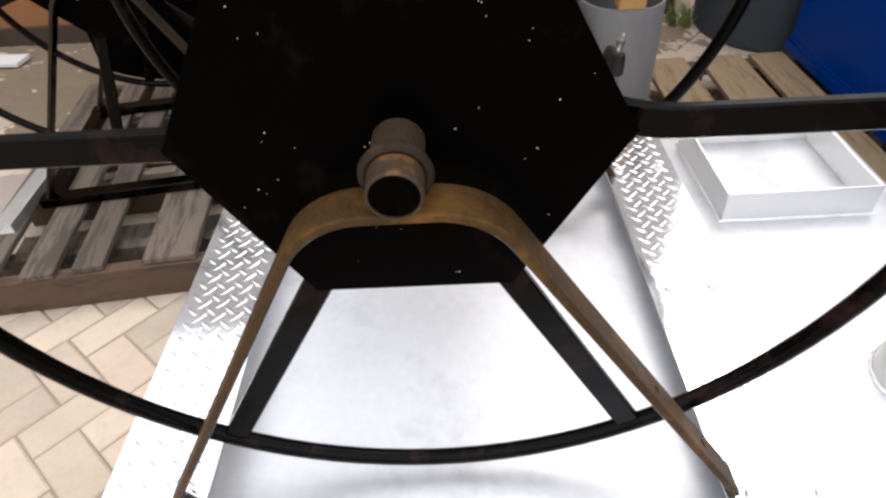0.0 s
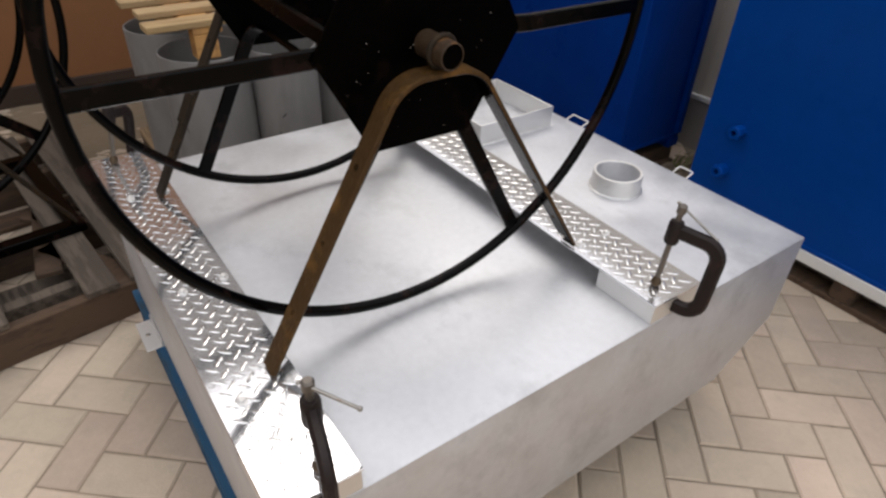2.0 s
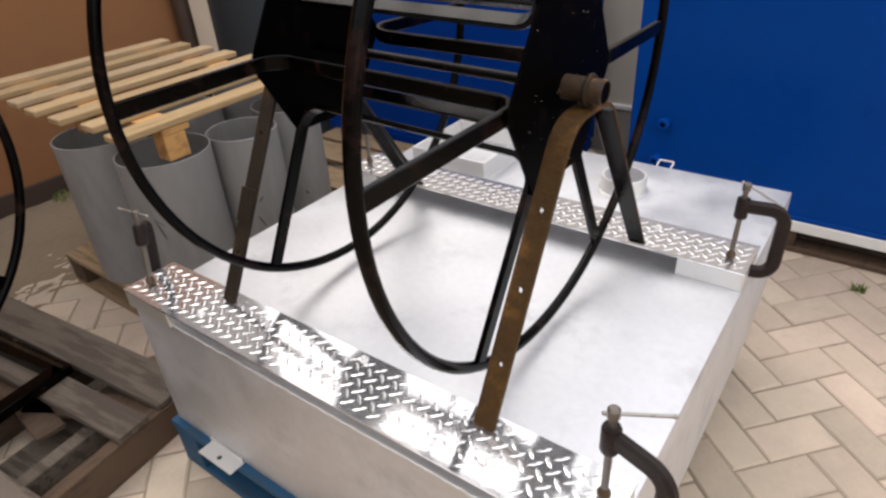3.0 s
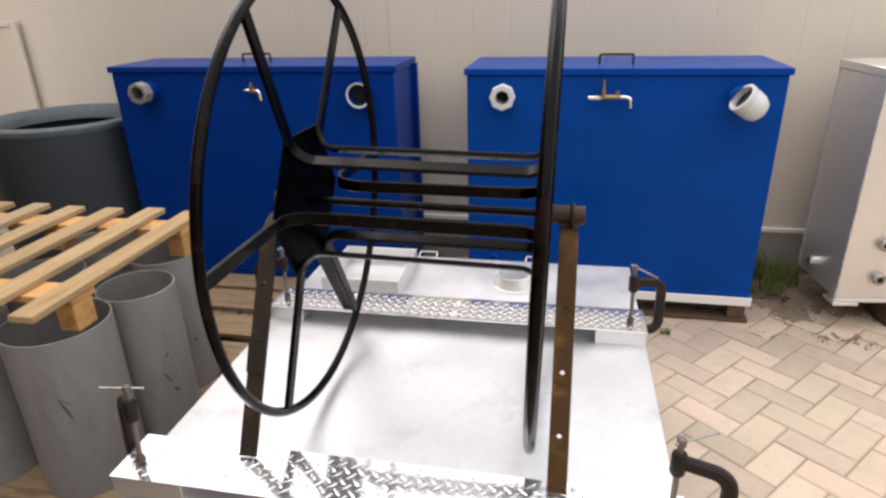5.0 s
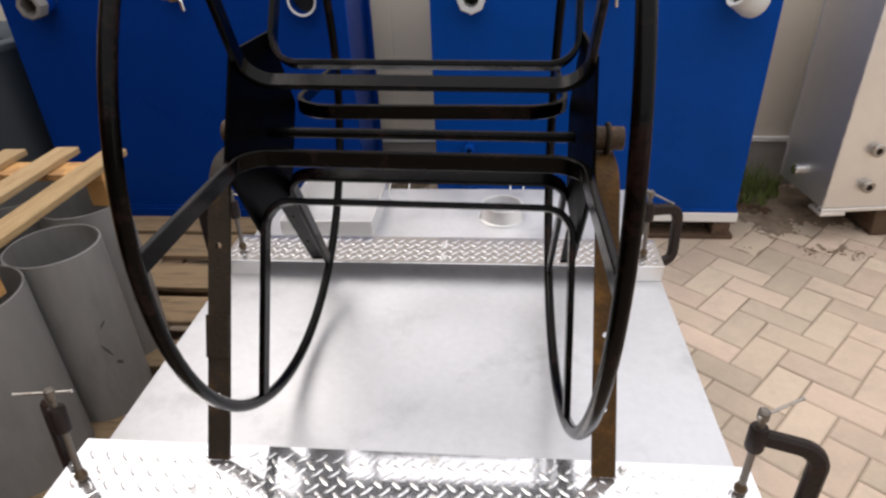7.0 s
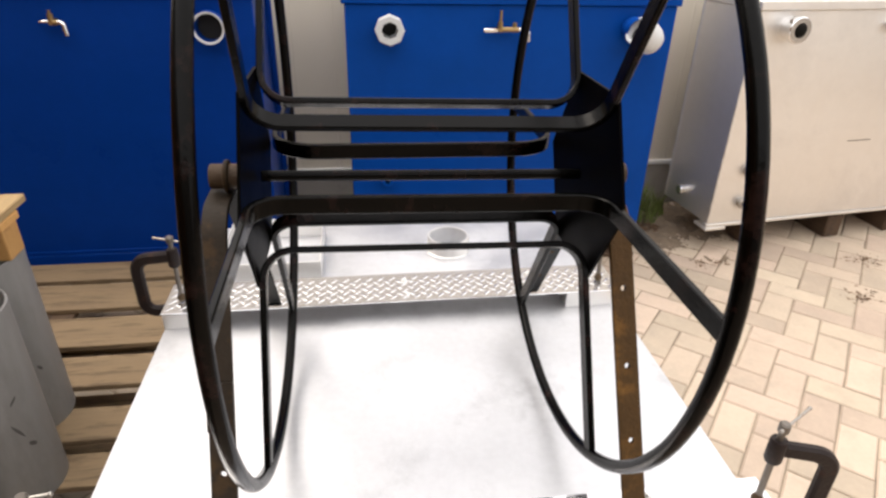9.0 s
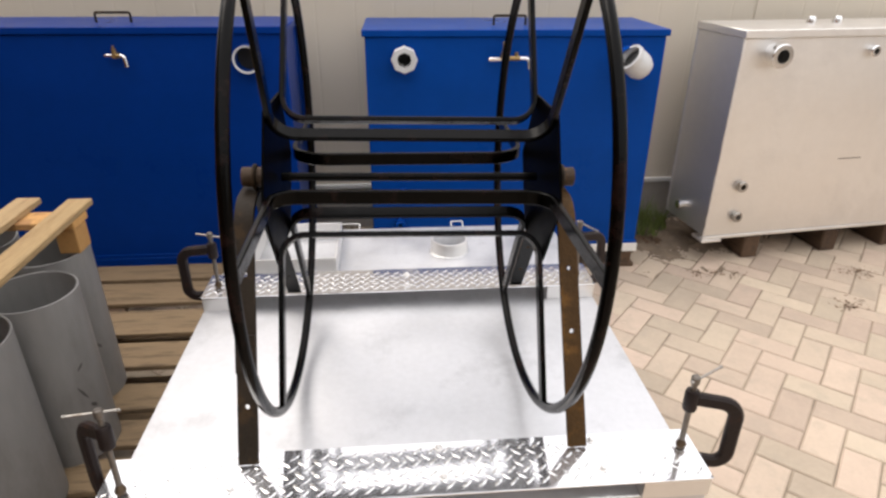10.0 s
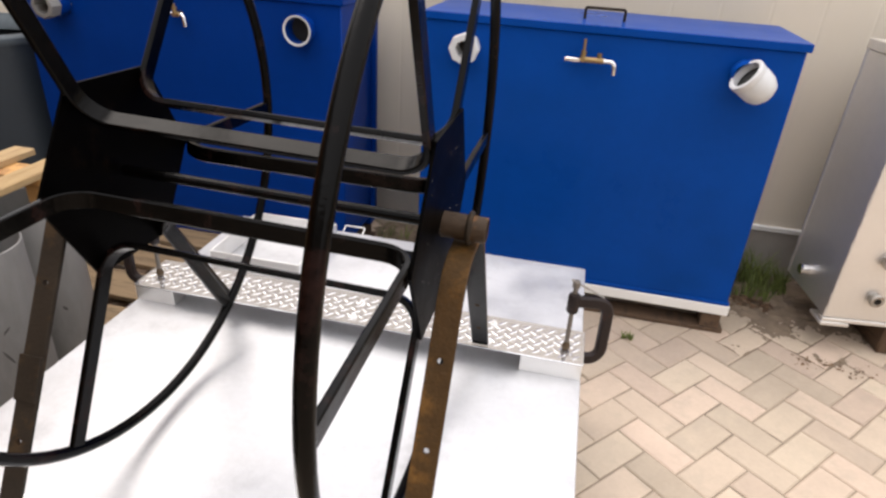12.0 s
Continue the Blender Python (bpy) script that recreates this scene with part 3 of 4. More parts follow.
# ---- clamps ----
def g_clamp(label, at, out, bar):
    """A G-clamp gripping a plate edge: screw along z at the origin, frame reaching along x * out; bar gives the handle's ends."""
    c = thing("g_clamp", label, "clamp", "clamps on the tank", at)
    s = out
    path = fillet([(0.0, 0, 0.130), (s * 0.092, 0, 0.123), (s * 0.092, 0, -0.030), (s * 0.03, 0, -0.026)], 0.034, 6)
    bm = sweep(bmesh.new(), path, flat_profile(0.019, 0.029, 0.005), (0, 1, 0))
    part("frame", bm, IRON, c, "dark cast iron frame", angle=25)
    bm = bmesh.new()
    lathe(bm, [(0.0, 0.100), (0.0125, 0.101), (0.0145, 0.106), (0.0145, 0.144), (0.0125, 0.149), (0.0, 0.149)], 16)
    part("boss", bm, IRON, c)
    bm = bmesh.new()
    rows = [(0.0062 if i % 2 else 0.0052, 0.020 + i * 0.0030) for i in range(48)]
    lathe(bm, [(0.0, 0.020)] + rows + [(0.0068, 0.165), (0.0092, 0.167), (0.0092, 0.181), (0.0065, 0.184), (0.0, 0.184)], 12)
    part("screw", bm, SCREW, c, "oily threaded steel screw")
    bm = bmesh.new()
    lathe(bm, [(0.0, 0.0006), (0.0085, 0.001), (0.0108, 0.006), (0.0108, 0.011), (0.0075, 0.017), (0.006, 0.021), (0.0, 0.0212)], 14)
    part("pad", bm, BRONZE, c, "dull bronze swivel pad")
    a, b = [at.inverted() @ Vector(p) for p in bar]
    bm = rod(bmesh.new(), a, b, 0.0026, 8)
    for p in (a, b):
        bmesh.ops.create_icosphere(bm, subdivisions=2, radius=0.0038, matrix=Matrix.Translation(p))
    part("handle", bm, STEEL, c, "sliding steel tommy bar")
    return c


g_clamp("dark iron clamp gripping the front tread plate", pose(0.567, 0.086, TOP + 0.002, 0, 0, -14), 1, ((0.557, 0.078, 0.782), (0.637, 0.122, 0.782)))
g_clamp("dark iron clamp gripping the tread plate beside the filler ring", pose(0.554, 0.835, TOP + 0.002, -6, 0, 0) @ pose(0, 0, 0, 0, 0, 22), 1, ((0.545, 0.852, 0.790), (0.623, 0.882, 0.739)))
g_clamp("dark iron clamp gripping the front tread plate", pose(-0.553, 0.047, TOP + 0.002, -10, -5, 0) @ pose(0, 0, 0, 0, 0, -38), -1, ((-0.627, 0.070, 0.780), (-0.534, 0.083, 0.780)))
g_clamp("dark iron clamp gripping the tread plate beside the tray", pose(-0.560, 0.842, TOP + 0.002), -1, ((-0.602, 0.858, 0.780), (-0.526, 0.829, 0.780)))


# ---- pallets ----
def plank(name, x0, x1, y0, y1, z0, z1, mat, parent):
    return part(name, boxes((x0, x1, y0, y1, z0, z1), bevel=0.0025), mat, parent, smooth=False)


def pallet(label, at, length, boards, mat, bearers, solid=False, height=0.144, group="pallets", block_mat=None, foot=True, block=(0.093, 0.1), loose=0.0):
    """A pallet whose top boards run along x over bearers that run along y."""
    p = thing("pallet", label, "pallet", group, at)
    block_mat = block_mat or mat
    y0, y1 = boards[0][0], boards[-1][1]
    for i, (a, b) in enumerate(boards):
        board = plank("top_board", -length / 2, length / 2, -(b - a) / 2, (b - a) / 2, height - 0.021, height, mat, p)
        board.matrix_basis = pose(length / 2 + random.uniform(-0.5, 0.5) * loose, (a + b) / 2, 0, 0, 0, random.uniform(-30, 30) * loose)
    for x in bearers:
        if solid:
            plank("bearer", x, x + 0.042, y0 + 0.004, y1 - 0.004, 0.0 if foot else 0.02, height - 0.0215, block_mat, p)
        else:
            plank("stringer", x, x + 0.095, y0 + 0.003, y1 - 0.003, height - 0.044, height - 0.0215, block_mat, p)
            for y in (y0 + 0.004, (y0 + y1 - block[1]) / 2, y1 - 0.004 - block[1]):
                plank("block", x + 0.001, x + 0.001 + block[0], y, y + block[1], 0.0215 if foot else 0.0, height - 0.0445, block_mat, p)
    if foot and not solid:
        for y in (y0 + 0.004, (y0 + y1) / 2 - 0.05, y1 - 0.104):
            plank("bottom_board", 0.0, length, y, y + 0.1, 0.0, 0.021, mat, p)
    return p


pallet("blue painted pallet under the aluminium tank", pose(-0.615, 0, 0), 1.12,
       [(-0.006, 0.095), (0.21, 0.31), (0.43, 0.53), (0.65, 0.75), (0.87, 0.97), (1.05, 1.165)], BLUE_WOOD, (0.0, 0.49, 1.025), height=0.163)
# dark brown blocks and stringers put the shade under the boards into the colour
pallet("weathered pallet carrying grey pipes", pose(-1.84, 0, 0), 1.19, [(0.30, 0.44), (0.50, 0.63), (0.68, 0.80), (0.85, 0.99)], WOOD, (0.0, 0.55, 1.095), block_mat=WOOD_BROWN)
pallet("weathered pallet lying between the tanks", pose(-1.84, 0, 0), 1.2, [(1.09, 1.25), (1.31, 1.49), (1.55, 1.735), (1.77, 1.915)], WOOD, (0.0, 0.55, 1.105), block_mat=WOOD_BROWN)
pallet("fresh pine pallet resting on upright grey pipes", Matrix.Translation((-0.985, 0.285, 0.6855)) @ pose(0, 0, 0, 0, 0, 90), 0.82,
       [(0.0 + i * 0.168, 0.074 + i * 0.168) for i in range(7)], PALE_WOOD, (0.13, 0.66), height=0.125, block_mat=PINE_X, foot=False, block=(0.075, 0.062), loose=0.03)
LEFT = pose(-0.655, -0.45, 0, 0, 0, 6.9) @ pose(0, 0, 0, 0, 0, 180)
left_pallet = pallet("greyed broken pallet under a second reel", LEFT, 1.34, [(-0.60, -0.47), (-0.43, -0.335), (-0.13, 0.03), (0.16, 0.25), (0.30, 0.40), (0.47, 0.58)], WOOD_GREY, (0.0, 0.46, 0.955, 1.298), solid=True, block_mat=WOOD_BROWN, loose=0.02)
for x0, x1, z0, z1, mat in ((0.155, 0.20, 0.0, 0.085, WOOD_GREY), (0.27, 0.375, 0.0, 0.02, WOOD_GREY), (0.58, 0.70, 0.0, 0.02, WOOD_GREY), (0.78, 0.90, 0.0, 0.02, WOOD_BROWN)):
    plank("bottom_board", x0, x1, -0.592, 0.572, z0, z1, mat, left_pallet)
for x0, x1, y0, y1, turn in ((0.0, 0.42, -0.03, 0.055, 24), (0.0, 0.50, -0.04, 0.04, -12), (0.0, 0.36, -0.035, 0.035, 41)):
    scrap = plank("broken_slat", x0, x1, y0, y1, 0.0, 0.018, WOOD_BROWN, left_pallet)
    scrap.matrix_basis = pose({24: 0.05, -12: 0.25, 41: 0.42}[turn], {24: -0.50, -12: -0.28, 41: -0.55}[turn], 0.0865, 0, 0, turn)

bm = bmesh.new()
rim_pts = [(0.080 * math.cos(math.pi * i / 14) * (1 + 0.05 * math.sin(5 * i)), 0.058 * math.sin(math.pi * i / 14)) for i in range(15)]
lower = [bm.verts.new((x, y, 0.0)) for x, y in rim_pts]
upper = [bm.verts.new((x * 0.96, y * 0.94, 0.019)) for x, y in rim_pts]
bm.faces.new(lower[::-1])
bm.faces.new(upper)
for i in range(15):
    bm.faces.new((lower[i], lower[(i + 1) % 15], upper[(i + 1) % 15], upper[i]))
bmesh.ops.recalc_face_normals(bm, faces=bm.faces)
bmesh.ops.transform(bm, matrix=LEFT.inverted() @ pose(-0.850, 0.117, 0.124), verts=bm.verts)
part("waney_edge", bm, WOOD_BROWN, left_pallet, "rounded brown bark edge of a plank")


# ---- upright pipes ----
def pipe_piece(label, x, y, r, h, z=0.1445, lean=0.0, scuffs=()):
    t = thing("plastic_pipe", label, "pipe", "upright grey pipes", pose(x, y, z, lean, 0, 0))
    bm = bmesh.new()
    lathe(bm, [(r - 0.006, 0.0), (r, 0.0), (r, h - 0.0015), (r - 0.0015, h), (r - 0.0045, h), (r - 0.006, h - 0.0015), (r - 0.006, 0.0)], 48)
    part("shell", bm, PVC, t)
    for a, zz, length, slant, w in scuffs:
        bm = bmesh.new()
        prev = None
        for i in range(7):
            f = i / 6
            aa, half = radians(a + slant * f), w * (0.25 + math.sin(math.pi * f)) / r
            row = [bm.verts.new(((r + 0.0006) * math.cos(q), (r + 0.0006) * math.sin(q), zz - length * f)) for q in (aa - half, aa + half)]
            if prev:
                bm.faces.new((*prev, *row[::-1]))
            prev = row
        part("scuff", bm, SCUFF, t, "dark scuff mark")
    return t


random.seed(3)
for x, y, r, h in ((-1.115, 0.467, 0.150, 0.5405), (-1.030, 0.717, 0.120, 0.5405), (-1.114, 0.985, 0.124, 0.5405), (-1.47, 0.44, 0.150, 0.5405), (-1.43, 0.745, 0.150, 0.5405), (-1.40, 1.055, 0.150, 0.5405)):
    marks = {0.467: ((-62, 0.36, 0.075, 8, 0.0035), (-64, 0.365, 0.03, 14, 0.002)), 0.717: ((-25, 0.33, 0.02, -8, 0.004), (-28, 0.19, 0.02, 6, 0.006), (-40, 0.26, 0.05, 10, 0.003)),
             0.985: ((-30, 0.22, 0.02, 5, 0.004),)}.get(y, ())
    pipe_piece("upright grey plastic pipe with dark scuffs, standing on a pallet" if marks else "upright grey plastic pipe standing on a pallet", x, y, r, h, scuffs=marks)

# ---- big tub ----
tub = thing("plastic_tub", "large slate grey plastic tub beside a blue tank", "tub", at=pose(-2.48, 2.19, 0))
bm = bmesh.new()
lathe(bm, [(0.0, 0.0), (0.40, 0.0), (0.42, 0.02), (0.418, 0.90), (0.405, 0.90), (0.395, 0.05), (0.0, 0.045)], 56)
part("shell", bm, TUB, tub)
bm = bmesh.new()
lathe(bm, [(0.404, 0.9005), (0.419, 0.9005), (0.426, 0.915), (0.424, 0.932), (0.411, 0.944), (0.392, 0.946), (0.372, 0.937), (0.352, 0.922), (0.338, 0.905), (0.330, 0.87), (0.334, 0.868), (0.345, 0.900), (0.404, 0.9005)], 56)
part("rim", bm, TUB_RIM, tub, "faded and scratched plastic rim")


# ---- painted tanks ----
def tap(parent, x, y, z, two):
    """A brass hose tap on a tank's front."""
    body = bmesh.new()
    rod(body, (x, y, z), (x, y - 0.055, z), 0.0095)
    rod(body, (x - 0.006, y - 0.045, z), (x + (0.075 if two else 0.02), y - 0.045, z), 0.0105)
    rod(body, (x, y - 0.045, z - 0.004), (x, y - 0.045, z + 0.03), 0.0105)
    t = part("tap", body, BRASS, parent, "brass hose tap")
    bm = bmesh.new()
    sp = fillet([(x + (0.075 if two else 0.018), y - 0.045, z), (x + (0.115 if two else 0.04), y - 0.05, z), (x + (0.118 if two else 0.045), y - 0.05, z - 0.045)], 0.018, 5)
    sweep(bm, sp, round_profile(0.0088, 10), (0, 1, 0))
    part("spout", bm, CHROME, t, "chrome spout")
    part("spindle", rod(bmesh.new(), (x, y - 0.045, z + 0.03), (x, y - 0.045, z + (0.072 if two else 0.042)), 0.0055, 8), BRASS, t)
    if two:
        part("outlet", boxes((x - 0.068, x - 0.008, y - 0.052, y - 0.04, z - 0.012, z + 0.004), bevel=0.003), CHROME, t)
        part("knob", rod(bmesh.new(), (x + 0.058, y - 0.045, z + 0.01), (x + 0.058, y - 0.045, z + 0.026), 0.009, 8), BRASS, t)
    else:
        part("lever", boxes((x - 0.045, x - 0.004, y - 0.05, y - 0.04, z - 0.003, z + 0.008), bevel=0.003), CHROME, t, "chrome lever")
    return t


def socket(parent, x, y, z, r, mat, sides=8, depth=0.06, hole=None, label="pale threaded socket"):
    bm = bmesh.new()
    h = hole or r * 0.56
    lathe(bm, [(r * 0.86, 0.0), (r * 0.86, -depth * 0.55), (r, -depth * 0.55), (r, -depth + 0.004), (r - 0.004, -depth), (h, -depth), (h, -0.004)], sides if sides < 12 else 24, "y", (x, y, z))
    s = part("socket", bm, mat, parent, label, smooth=sides > 12)
    # a black disc shuts the bore and stands for its unlit inside
    bm = bmesh.new()
    lathe(bm, [(0.0, -0.006), (h + 0.001, -0.006)], 20, "y", (x, y, z))
    part("bore", bm, DARK, s, "black disc for the dark inside of the bore")
    return s


def blue_tank(label, at, w, h, z0, parts_kind, paint, depth=0.5):
    """A tall painted tank; its front face lies at y = 0, its left edge at x = 0."""
    t = thing("blue_tank", label, "tank", "blue tanks", at)
    part("body", boxes((0.012, w - 0.012, 0.0, depth - 0.01, z0, h - 0.03), bevel=0.004), paint, t)
    part("lid", boxes((0.0, w, -0.012, depth, h - 0.0298, h), bevel=0.003), paint, t, "blue lid with a folded rim")
    part("base_flange", boxes((0.006, w - 0.006, -0.006, depth, z0 - 0.004, z0 + 0.014), bevel=0.002), paint, t)
    hx = w * 0.49
    bm = sweep(bmesh.new(), fillet([(hx - 0.075, 0.16, h), (hx - 0.075, 0.16, h + 0.042), (hx + 0.075, 0.16, h + 0.042), (hx + 0.075, 0.16, h)], 0.008, 4), round_profile(0.0055, 8), (0, 1, 0))
    part("lid_handle", bm, RUST_DARK, t, "bare steel lid handle")
    skid_mat, skid_label = (TRIM, "white painted skid") if parts_kind == "elbow" else (paint, "blue painted skid")
    part("skid", boxes((0.0, w, -0.01, 0.06, z0 - 0.05, z0 - 0.0045), bevel=0.003), skid_mat, t, skid_label)
    part("skid", boxes((0.0, w, depth - 0.07, depth, z0 - 0.05, z0 - 0.0045), bevel=0.003), skid_mat, t, skid_label)
    for x in (0.02, w / 2 - 0.04, w - 0.1):
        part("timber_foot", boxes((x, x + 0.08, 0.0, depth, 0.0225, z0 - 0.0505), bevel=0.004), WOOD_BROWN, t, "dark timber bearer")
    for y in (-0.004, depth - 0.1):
        part("bottom_board", boxes((0.0, w, y, y + 0.1, 0.0, 0.022), bevel=0.003), WOOD_BROWN, t, "dark brown timber board")
    zf = h - 0.118
    if parts_kind == "elbow":
        socket(t, 0.185, 0.0, zf, 0.058, FITTING, 8, 0.09, label="pale grey octagonal socket")
        socket(t, w - 0.20, 0.0, zf, 0.05, paint, 24, 0.03, 0.036, "blue painted flange")
        p = Vector((w - 0.20, -0.02, zf))
        bm = bmesh.new()
        lathe(bm, [(0.034, -0.03), (0.048, -0.03), (0.048, -0.085)], 24, "y", (p.x, 0, p.z))
        d = Vector((-0.78, -0.20, 0.59)).normalized()
        c = Vector((p.x + 0.024, -0.105, p.z - 0.016))
        q = d.to_track_quat("Z", "Y").to_matrix().to_4x4()
        bell = bmesh.new()
        lathe(bell, [(0.0, -0.066), (0.032, -0.062), (0.050, -0.049), (0.060, -0.024), (0.062, 0.008), (0.060, 0.030), (0.063, 0.034), (0.063, 0.052), (0.061, 0.054), (0.051, 0.054), (0.049, 0.052), (0.047, 0.0)], 30)
        bmesh.ops.transform(bell, matrix=Matrix.Translation(c) @ q, verts=bell.verts)
        e = part("elbow", bell, FITTING, t, "pale grey plastic elbow")
        part("neck", bm, paint, e, "blue painted neck")
        # black disc set behind the mouth to paint the dark inside
        bm = bmesh.new()
        lathe(bm, [(0.0, 0.030), (0.0482, 0.030)], 22)
        bmesh.ops.transform(bm, matrix=Matrix.Translation(c) @ q, verts=bm.verts)
        part("bore", bm, DARK, e, "black disc for the dark inside of the bore")
        tap(t, 0.628, 0.0, zf, True)
        for x, z in ((0.166, 0.455), (0.148, 0.29)):
            socket(t, x, 0.0, z, 0.026, paint, 8, 0.05, 0.012, "blue painted plug")
    else:
        socket(t, 0.225, 0.0, zf, 0.054, OLD_FITTING, 8, 0.12, 0.036, label="worn grey octagonal socket")
        socket(t, 0.225, 0.0, zf, 0.052, paint, 24, 0.065, 0.0475, "blue painted flange")
        tap(t, 0.80, 0.0, zf + 0.005, False)
        socket(t, 1.350, 0.0, zf - 0.01, 0.060, paint, 24, 0.07, 0.050, "blue painted open stub")
        bm = bmesh.new()
        lathe(bm, [(0.0505, -0.071), (0.059, -0.0735), (0.059, -0.071)], 24, "y", (1.350, 0, zf - 0.01))
        part("stub_lip", bm, FITTING, t, "pale plastic lip")
        part("rear_flange", boxes((w - 0.011, w + 0.012, depth - 0.04, depth - 0.0105, z0 + 0.02, h - 0.031), bevel=0.002), paint, t, "blue upright edge flange")
    return t


blue_tank("tall blue painted tank with a pale elbow and brass tap", pose(-0.138, 2.02, 0, 0, 0, -0.6), 1.396, 1.215, 0.145, "elbow", BLUE)
blue_tank("tall deep blue painted tank with an octagonal socket and small tap", pose(-1.98, 2.005, 0, 0, 0, 0.2), 1.522, 1.232, 0.145, "stub", BLUE_DEEP, 0.41)

# ---- unpainted tank ----
grey_tank = thing("aluminium_tank", "tall bare aluminium tank with threaded sockets, on timber blocks", "tank", at=pose(1.612, 2.0, 0, 0, 0, 6.4))
GD = 0.385   # its depth
part("body", boxes((0.006, 1.39, 0.0, GD, 0.165, 1.172), bevel=0.004), ALU_DULL, grey_tank)
part("lid", boxes((0.0, 1.4, -0.012, GD + 0.01, 1.1725, 1.21), bevel=0.003), ALU_DULL, grey_tank, "folded aluminium lid")
part("base_angle", boxes((0.0, 1.395, -0.006, 0.03, 0.148, 0.1645), bevel=0.002), ALU_DULL, grey_tank, "folded aluminium base angle")
part("base_foot", boxes((-0.004, 0.11, -0.012, 0.09, 0.132, 0.1475), bevel=0.002), ALU_DULL, grey_tank)
random.seed(9)
for x, y in ((0.005, 0.001), (0.005, GD - 0.001)):   # uneven weld seams up the corners
    pts = [(x + random.uniform(-1, 1) * 0.0016, y + random.uniform(-1, 1) * 0.0016, 0.17 + 0.02 * i) for i in range(51)]
    part("weld", sweep(bmesh.new(), pts, round_profile(0.0045, 6), (1, 0, 0)), WELD, grey_tank, "rippled weld bead")
socket(grey_tank, 0.172, 0.0, 1.098, 0.056, CHROME, 24, 0.07, 0.031, "aluminium threaded socket")
socket(grey_tank, 0.71, 0.0, 1.105, 0.027, CHROME, 24, 0.03, 0.013, "chrome socket")
socket(grey_tank, 0.156, 0.0, 0.444, 0.028, STEEL, 24, 0.030, 0.014, "plated steel socket")
socket(grey_tank, 0.166, 0.0, 0.275, 0.028, STEEL, 24, 0.030, 0.014, "plated steel socket")
bm = bmesh.new()
lathe(bm, [(0.0, -0.028), (0.022, -0.028), (0.026, -0.023), (0.026, 0.01)], 16, "x", (0, 0.235, 0.26))
part("side_plug", bm, CHROME, grey_tank, "chrome side plug")
for x in (0.50, 0.65):
    bm = bmesh.new()
    lathe(bm, [(0.022, 1.2105), (0.022, 1.235), (0.016, 1.245), (0.0, 1.246)], 14, at=(x, 0.2, 0))
    part("breather", bm, CHROME, grey_tank, "small breather cap")
part("scratch", boxes((0.70, 0.84, -0.0008, 0.001, 0.556, 0.560)), IRON, grey_tank, "dark scuff on the front", smooth=False)
for x in (0.28, 0.78, 1.18):
    tagged(part("timber_block", boxes((x, x + 0.10, 0.02, 0.37, 0.0, 0.131), bevel=0.008), WOOD_BROWN, grey_tank), "dark brown timber block")


# ---- weeds and litter ----
def tuft(bm, x, y, n, h, spread):
    for _ in range(n):
        a, r = random.uniform(0, 2 * math.pi), spread * math.sqrt(random.random())
        p = Vector((x + r * math.cos(a), y + r * math.sin(a) * 0.7, 0))
        lean = Vector((random.uniform(-1, 1), random.uniform(-1, 1), 0)) * 0.45
        hh, w = h * random.uniform(0.4, 1.0), random.uniform(0.003, 0.006)
        s = Vector((math.cos(a), math.sin(a), 0)) * w
        prev = None
        for k in range(4):
            f = k / 3
            c = p + lean * hh * f * f + Vector((0, 0, hh * f * (1 - 0.25 * f)))
            row = (bm.verts.new(c - s * (1 - 0.9 * f)), bm.verts.new(c + s * (1 - 0.9 * f)))
            if prev:
                bm.faces.new((prev[0], prev[1], row[1], row[0]))
            prev = row


random.seed(11)
bm = bmesh.new()
tuft(bm, 1.38, 2.52, 190, 0.27, 0.10)
tuft(bm, 1.54, 2.46, 170, 0.24, 0.09)
tuft(bm, 1.47, 2.36, 60, 0.16, 0.07)
tuft(bm, 1.32, 2.35, 40, 0.12, 0.07)
tuft(bm, 0.852, 1.844, 26, 0.06, 0.025)
tuft(bm, -0.30, 2.15, 46, 0.10, 0.10)
tuft(bm, -0.22, 2.02, 26, 0.08, 0.05)
tuft(bm, -0.36, 2.40, 40, 0.12, 0.09)
tuft(bm, -2.55, 1.70, 110, 0.18, 0.09)
tuft(bm, -2.72, 0.95, 120, 0.10, 0.12)
tuft(bm, -2.72, 0.70, 60, 0.07, 0.1)
tagged(part("grass", bm, GRASS, smooth=False), "green weeds growing at the foot of the walls", "grass", kind="stuff")

def soil_patch(bm, cx, cy, hx, hy, peak):
    """A low uneven heap whose rough outline sinks into the joints."""
    g = bmesh.ops.create_grid(bm, x_segments=90, y_segments=64, size=1.0)["verts"]
    for v in g:
        x, y = v.co.x * hx + cx, v.co.y * hy + cy
        e = max(0.0, 1 - (v.co.x ** 2 + v.co.y ** 2))
        n = noise.noise((x * 7, y * 7, 3)) + 0.9 * noise.noise((x * 31, y * 31, 1)) + 0.6 * noise.noise((x * 90, y * 90, 5))
        v.co = (x, y, peak * (e * 1.3 + 0.7 * n * (e > 0)) - 0.006)


bm = bmesh.new()
soil_patch(bm, 1.62, 2.40, 0.62, 0.30, 0.02)
soil_patch(bm, 1.50, 2.12, 0.24, 0.18, 0.0058)
soil_patch(bm, 1.64, 1.94, 0.20, 0.10, 0.0042)
soil_patch(bm, 1.32, 1.92, 0.12, 0.08, 0.0040)
soil_patch(bm, -0.30, 2.30, 0.24, 0.42, 0.018)
bm_sand = bmesh.new()
